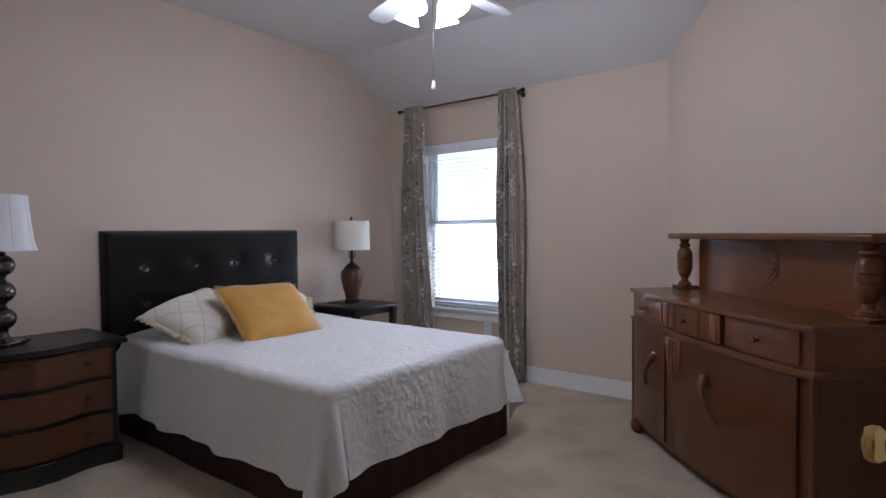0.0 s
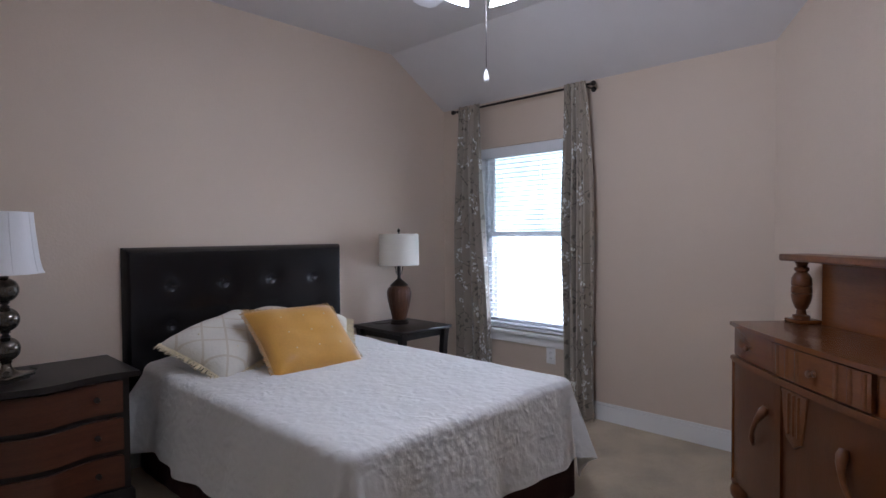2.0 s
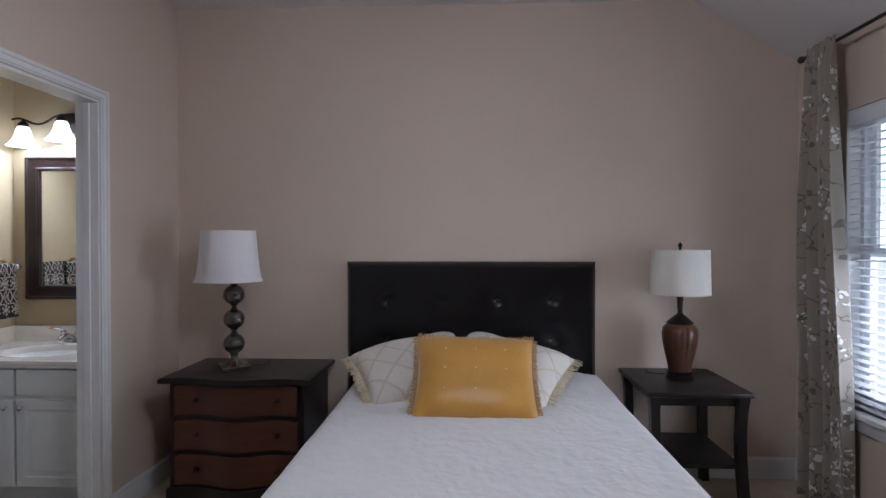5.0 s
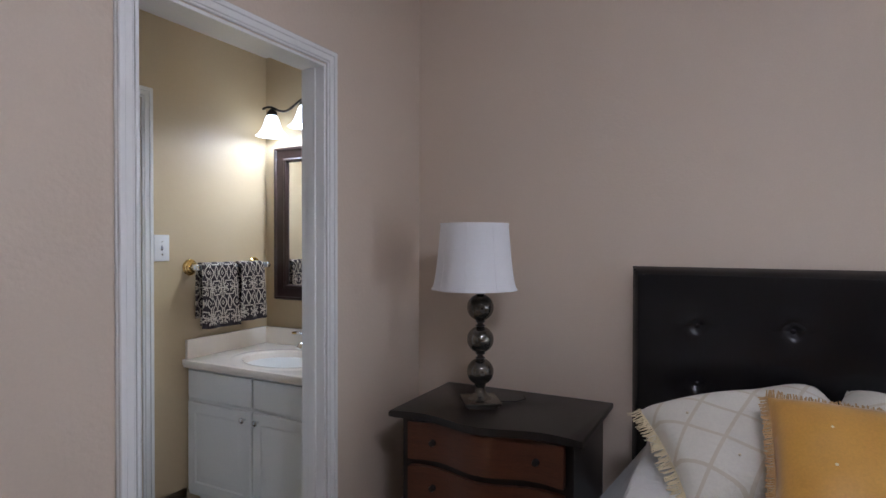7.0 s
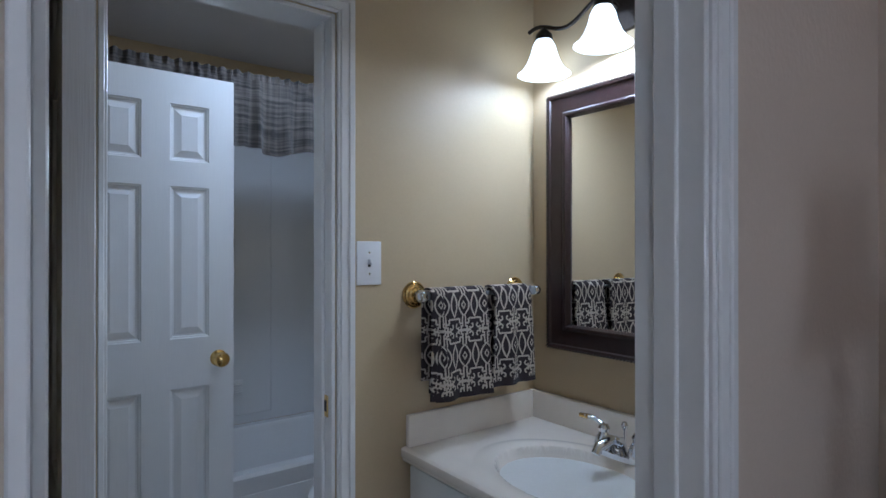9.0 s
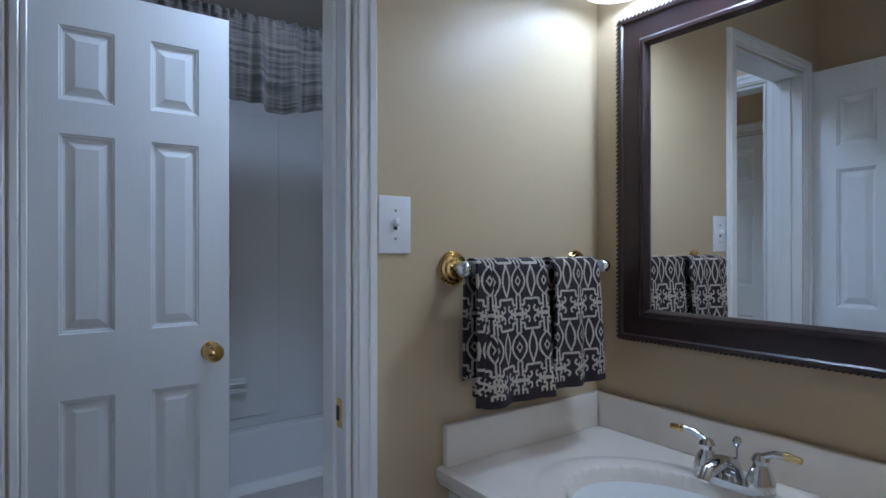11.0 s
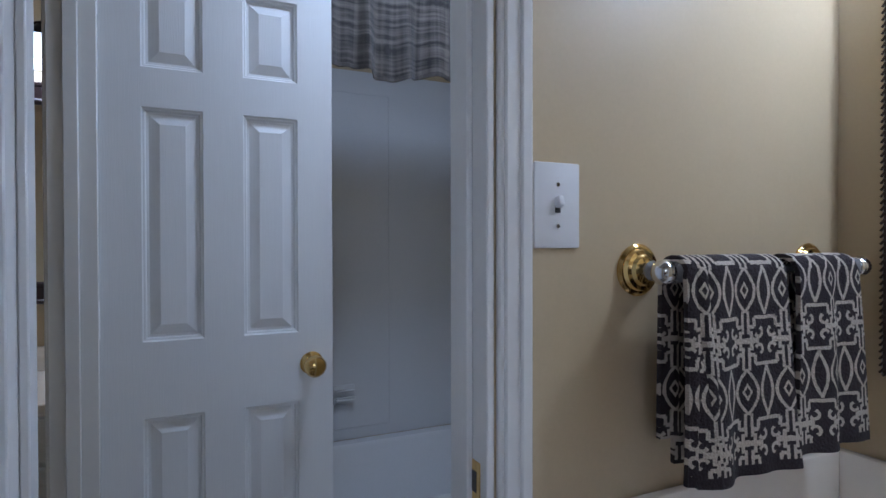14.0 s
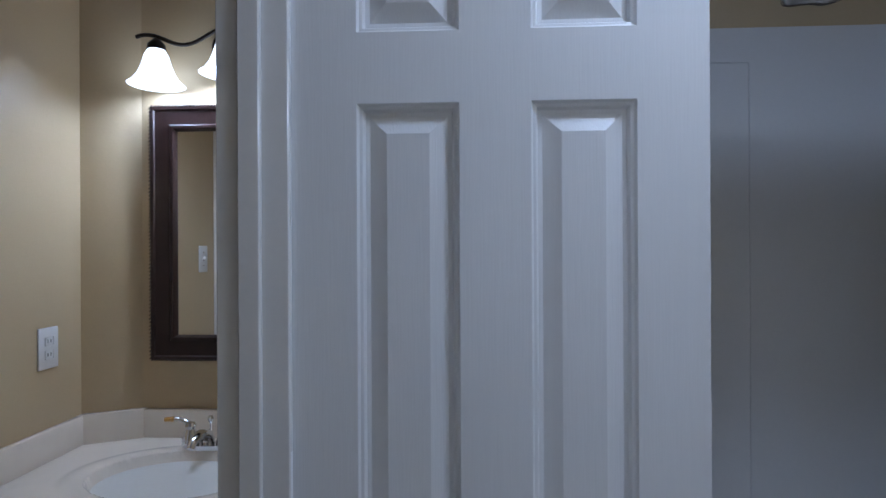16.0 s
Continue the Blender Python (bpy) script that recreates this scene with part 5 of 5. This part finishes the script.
def vanity_light(m, watts, label):
    """Three frosted bells on a wavy bronze arm; local x along the wall, z at the arm."""
    e = thing("vanity_light", m, label, "wall light", "vanity lights")
    pl = lathe([(0.062, 0), (0.06, 0.012), (0.045, 0.022), (0.02, 0.03), (0.001, 0.032)], 28, radius_of=lambda a: 1 + 0.5 * abs(math.cos(a)) ** 2)
    pl.transform(Matrix.Translation((0, 0, 0.0)) @ Matrix.Rotation(radians(90), 4, "X"))
    part("backplate", pl, M_BRONZE, e)
    arm = tube([(0.30 * t, -0.095, 0.022 * math.cos(t * math.pi * 2.2) - 0.01 + 0.02 * (1 - abs(t))) for t in [k / 20 - 1 for k in range(41)]], 0.0065, 8)
    tube([(0, 0, 0.0), (0, -0.095, 0.03)], 0.010, 8, arm)
    part("arm", arm, M_BRONZE, e, "wavy dark bronze arm")
    for s in (-1, 0, 1):
        x = s * 0.233
        zt = -0.025 + (0.03 if s == 0 else 0)
        cap = lathe([(0.005, zt + 0.03), (0.016, zt + 0.018), (0.027, zt + 0.006), (0.029, zt - 0.012)], 20, center=(x, -0.095, 0))
        part("socket_cup", cap, M_BRONZE, e)
        bs = shell_shade([(0.024, zt - 0.008), (0.036, zt - 0.03), (0.044, zt - 0.06), (0.056, zt - 0.09), (0.074, zt - 0.115), (0.086, zt - 0.123)], 32)
        bs.transform(Matrix.Translation((x, -0.095, 0)))
        part("glass_bell", bs, M_VBULB, e, "lit frosted glass bell")
        lamp("vanity_bulb", "POINT", watts if s == 0 else watts * 0.14, m @ Matrix.Translation((x, -0.095, zt - 0.085)), (0.80, 0.90, 1.0), radius=0.04)


vanity_light(pose(-3.475, -0.47, 2.105, 0, 0, 90), VAN_W, "three-light bronze vanity fixture with lit frosted bells")
vanity_light(pose(-1.60, -2.80, 2.105, 0, 0, 180), VAN2_W, "three-light bronze fixture over the second vanity, lit")

# ---- towel bar and towels ----
BAR_Y = 0.078
bar = thing("towel_bar", pose(-3.165, TY1, 1.250), "brass and clear acrylic towel bar on round rosettes", "towel bar")
part("bar", tube([(-0.225, BAR_Y, 0), (0.215, BAR_Y, 0)], 0.008, 12), M_CRYSTAL, bar)
for s, px in ((-1, -0.215), (1, 0.205)):
    out = Matrix.Translation((px, 0, 0)) @ Matrix.Rotation(radians(-90), 4, "X")
    part("rosette", lathe([(0.040, 0), (0.041, 0.004), (0.037, 0.008), (0.034, 0.008), (0.031, 0.014), (0.025, 0.016), (0.022, 0.022), (0.012, 0.026)], 32, m=out), M_BRASS, bar, "polished brass rosette")
    part("post", lathe([(0.011, 0.022), (0.016, 0.034), (0.011, 0.048), (0.015, 0.060), (0.017, 0.078), (0.014, 0.090), (0.001, 0.094)], 18, m=out), M_CRYSTAL, bar)
    part("end_knob", lathe([(0.008, 0), (0.015, 0.006), (0.019, 0.016), (0.017, 0.026), (0.009, 0.034), (0.001, 0.036)], 18, m=Matrix.Translation((px + s * 0.006, BAR_Y, 0)) @ Matrix.Rotation(radians(90 * s), 4, "Y")), M_CHROME, bar, "chrome end knob")


def towel(x, w, front, back, seed, label):
    """A hand towel folded over the bar, bottom of the front at local z = 0."""
    e = thing("hand_towel", pose(x, TY1 + BAR_Y, 1.250 - front), label, "towel", "towels on the bar")
    r = 0.017

    def fn(u, v):
        s = v * (front + back + math.pi * r)
        xx = (u - 0.5) * w
        ripple = 0.006 * math.sin(u * 8 + seed) + 0.004 * math.sin(u * 15 + seed * 2)
        if s < front:
            f = 1 - s / front
            return (xx + 0.006 * math.sin(s * 9 + seed) + (u - 0.5) * 0.03 * f, r + 0.004 + ripple * (0.3 + f) + 0.016 * f, s)
        s -= front
        if s < math.pi * r:
            a = s / r
            return (xx, r * math.cos(a) + 0.004 * math.cos(a) + ripple * 0.3 * math.cos(a), front + r * math.sin(a))
        s -= math.pi * r
        f = s / back
        return (xx, -r - 0.004 + ripple * 0.5 * f, front - s)
    part("cloth", grid_sheet(fn, 40, 90, 0.008), M_TOWEL, e)
    return e


towel(-3.068, 0.175, 0.300, 0.29, 1.0, "dark brown towel with a cream trellis pattern, folded over the bar")
towel(-3.268, 0.155, 0.288, 0.28, 2.6, "dark brown towel with a cream trellis pattern beside its twin")
towel(-2.98, 0.05, 0.297, 0.25, 4.0, "folded edge of a dark brown patterned towel")

# ---- tub room ----
tub = thing("bathtub", pose(-2.885, -2.225, FZ), "white acrylic bathtub built in along the wall", "bathtub")
tb = bmesh.new()
TW, TD, TZ = 0.752, 0.372, 0.385
prev = None
for ins, z, rad in ((0, 0, 0.02), (0.0, TZ - 0.015, 0.02), (0.012, TZ, 0.03), (0.065, TZ, 0.10), (0.08, TZ - 0.015, 0.11), (0.12, 0.16, 0.13), (0.17, 0.09, 0.14)):
    ring = []
    hw, hd = TW - ins, TD - ins
    for k in range(40):
        a = 2 * math.pi * k / 40
        c, s = math.cos(a), math.sin(a)
        p = 0.12 if ins > 0.03 else 0.03
        x = hw * math.copysign(abs(c) ** (p * 2.2), c)
        y = hd * math.copysign(abs(s) ** (p * 2.2), s)
        ring.append(tb.verts.new((x, y, z)))
    if prev:
        for k in range(40):
            tb.faces.new((prev[k], prev[(k + 1) % 40], ring[(k + 1) % 40], ring[k]))
    prev = ring
tb.faces.new(prev)
part("shell", tb, M_SHELL, tub)
part("apron_panel", B(-0.68, 0.68, TD - 0.004, TD + 0.004, 0.06, 0.30, 0.006), M_SHELL, tub)

sur = tagged(new("tub_surround"), "white moulded tub surround with scored tile lines", "tub surround", kind="structure")
part("back_panel", B(-3.632, -2.138, -2.598, -2.588, FZ + TZ, 2.05, 0.003), M_SHELL, sur)
part("end_panel", B(-2.142, -2.132, -2.588, -1.85, FZ + TZ, 2.05, 0.003), M_SHELL, sur)
part("end_backing", B(-3.639, -3.634, -2.588, -1.85, FZ + TZ, 2.05), M_SHELL, sur)
part("raised_panel", B(-3.16, -2.60, -2.588, -2.581, FZ + TZ + 0.05, 1.95, 0.006, 3), M_SHELL, sur)
nrow = 12
for i in range(nrow):
    a = FZ + TZ + 0.02 + i * (2.05 - FZ - TZ - 0.02) / nrow
    b = a + (2.05 - FZ - TZ - 0.02) / nrow - 0.0008
    part("tile", B(-3.634, -3.630, -2.586, -1.852, a, b, 0.0008, 1), M_SHELL, sur)
dish = thing("soap_dish", pose(-2.95, -2.581, 0.63) @ Matrix.Scale(0.7, 4), "white moulded soap dish on the tub wall", "soap dish")
db = B(-0.07, 0.07, 0, 0.012, -0.06, 0.06, 0.005)
box(db, -0.062, 0.062, 0.012, 0.055, -0.035, -0.020, 0.006)
box(db, -0.062, 0.062, 0.045, 0.055, -0.020, -0.005, 0.004)
box(db, -0.062, 0.062, 0.012, 0.04, 0.02, 0.032, 0.005)
part("dish", db, M_SHELL, dish)
gb = thing("shower_towel_bar", pose(-3.63, -2.25, 1.66), "white bar on two posts on the tub's end wall", "towel bar")
part("bar", tube([(0.055, -0.32, 0), (0.055, 0.32, 0)], 0.010, 12), M_SHELL, gb)
for s in (-1, 1):
    part("post", lathe([(0.034, 0), (0.030, 0.018), (0.020, 0.04), (0.018, 0.065), (0.010, 0.072)], 20, m=Matrix.Translation((0, s * 0.31, 0)) @ Matrix.Rotation(radians(90), 4, "Y")), M_SHELL, gb)

vrod = thing("shower_rod", pose(0, -1.845, 2.085), "white tension rod across the tub", "curtain rod")
part("rod", tube([(-3.638, 0, 0), (-2.131, 0, 0)], 0.012, 12), M_PLATE, vrod)
val = thing("shower_valance", pose(0, -1.845, 2.085), "grey plaid gathered valance on the shower rod", "valance")


def valance(u, v):
    x = -3.63 + u * 1.49
    g = math.sin(u * 62 + 2.4 * math.sin(u * 11)) + 0.6 * math.sin(u * 131 + 1.5 * math.sin(u * 23))
    top = math.sin(u * 250 + 3 * math.sin(u * 19)) * (1 - min(1, v * 3))
    scallop = 0.016 * math.sin(u * 34 + 0.7) * v
    return (x, 0.030 + (0.006 + 0.017 * v) * g + 0.005 * top, 0.018 - v * 0.298 + scallop)


def ruffle(u, v):
    x = -3.63 + u * 1.49
    g = math.sin(u * 250 + 3 * math.sin(u * 19)) + 0.5 * math.sin(u * 421)
    return (x, 0.020 + (0.003 + 0.006 * v) * g, 0.016 + v * 0.032 + 0.004 * v * math.sin(u * 170))


part("skirt", grid_sheet(valance, 320, 16, 0.002, uv=(2.2, 0.30)), M_PLAID, val)
part("header", grid_sheet(ruffle, 320, 3, 0.002, uv=(2.2, 0.03)), M_PLAID, val, "gathered header ruffle")
hem = grid_sheet(lambda u, v: Vector(valance(u, 0.955 + v * 0.04)) + Vector((0, 0.0032, 0)), 320, 1, 0.0015, uv=(2.2, 0.012))
part("hem", hem, M_PLAID, val)

toilet = thing("toilet", pose(-3.62, -1.37, FZ), "white porcelain toilet with a closed lid beside the tub", "toilet")


def stack(rings, n=36):
    bm = bmesh.new()
    prev = None
    for cx, a, b, z in rings:
        ring = [bm.verts.new((cx + a * math.cos(2 * math.pi * k / n), b * math.sin(2 * math.pi * k / n), z)) for k in range(n)]
        if prev:
            for k in range(n):
                bm.faces.new((prev[k], prev[(k + 1) % n], ring[(k + 1) % n], ring[k]))
        else:
            bm.faces.new(list(reversed(ring)))
        prev = ring
    bm.faces.new(prev)
    return bm


part("bowl", stack([(0.36, 0.24, 0.11, 0), (0.36, 0.22, 0.10, 0.06), (0.38, 0.20, 0.10, 0.16), (0.44, 0.26, 0.16, 0.30), (0.46, 0.285, 0.185, 0.38), (0.46, 0.28, 0.18, 0.395)]), M_PORCELAIN, toilet)
part("seat", stack([(0.47, 0.285, 0.19, 0.396), (0.47, 0.29, 0.195, 0.405), (0.47, 0.285, 0.19, 0.416)]), M_PORCELAIN, toilet)
part("lid", stack([(0.46, 0.285, 0.19, 0.418), (0.46, 0.29, 0.195, 0.430), (0.46, 0.27, 0.175, 0.442)]), M_PORCELAIN, toilet)
part("tank", B(0.0, 0.20, -0.235, 0.235, 0.38, 0.72, 0.03, 3), M_PORCELAIN, toilet)
part("tank_lid", B(-0.005, 0.215, -0.245, 0.245, 0.722, 0.755, 0.012, 3), M_PORCELAIN, toilet)
part("flush_lever", tube([(0.205, 0.16, 0.66), (0.222, 0.16, 0.66), (0.225, 0.11, 0.652)], 0.007, 8), M_CHROME, toilet)

M_RUGD = mat("dark_brown_rug_pile", (0.05, 0.03, 0.022), 0.95, var=0.25, fine=200, bump=0.2)
M_RUGL = mat("beige_rug_pile", (0.45, 0.38, 0.28), 0.95, var=0.2, fine=200, bump=0.2)
rug = thing("bath_rug", pose(-2.52, -0.38, FZ), "striped dark brown and beige bath rug on the vinyl floor", "rug")
for i in range(12):
    xa = -0.33 + i * 0.055
    part("stripe", B(xa + 0.0005, xa + 0.0545, -0.36, 0.36, 0.0, 0.011, 0.003, 1), M_RUGD if i % 2 else M_RUGL, rug)

cl = thing("ceiling_light", pose(-2.95, -1.33, CB), "white round flush ceiling light in the tub room, lit", "ceiling light")
part("trim_ring", shell_shade([(0.18, -0.006), (0.155, -0.010)], 36, thick=0.004), M_PLATE, cl)
part("lens", lathe([(0.152, -0.003), (0.150, -0.007)], 32), M_LENS, cl)
tl = lamp("tub_room_bulb", "AREA", TUB_W, pose(-2.95, -1.33, CB - 0.012), (0.66, 0.82, 1.0), size=(0.28, 0.28))
tl.data.shape = "DISK"

# ---- outside ----
M_GROUND = mat("pale_concrete_and_grass", (0.68, 0.68, 0.66), 0.9, var=0.15, scale=0.3, fine=8, bump=0.02)
tagged(mesh_object("ground", B(-400, 400, 3.92, 800, -0.6, -0.2), M_GROUND), "pale sunlit ground outside the window", "ground", kind="structure")
# self-lit sheet: daylight and haze on the trees are painted into its glow
M_FAR = bpy.data.materials.new("glowing_hazy_distance")
M_FAR.use_nodes = True
nt = M_FAR.node_tree
co = nt.nodes.new("ShaderNodeTexCoord")
n1 = nt.nodes.new("ShaderNodeTexNoise")
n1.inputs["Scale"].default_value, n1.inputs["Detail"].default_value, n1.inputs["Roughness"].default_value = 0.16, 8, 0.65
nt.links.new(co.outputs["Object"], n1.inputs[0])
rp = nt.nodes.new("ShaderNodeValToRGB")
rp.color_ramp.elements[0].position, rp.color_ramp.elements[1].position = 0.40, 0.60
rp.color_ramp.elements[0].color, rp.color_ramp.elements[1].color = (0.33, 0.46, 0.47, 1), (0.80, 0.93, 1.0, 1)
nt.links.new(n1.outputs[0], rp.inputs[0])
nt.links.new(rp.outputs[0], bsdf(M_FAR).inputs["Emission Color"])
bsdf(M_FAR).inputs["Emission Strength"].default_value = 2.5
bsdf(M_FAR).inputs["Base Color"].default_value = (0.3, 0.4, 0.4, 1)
tagged(mesh_object("backdrop", B(-130, 110, 55, 55.5, -0.3, 60), M_FAR), "glowing backdrop painted as hazy pale trees and bright sky far outside", "backdrop", kind="structure")
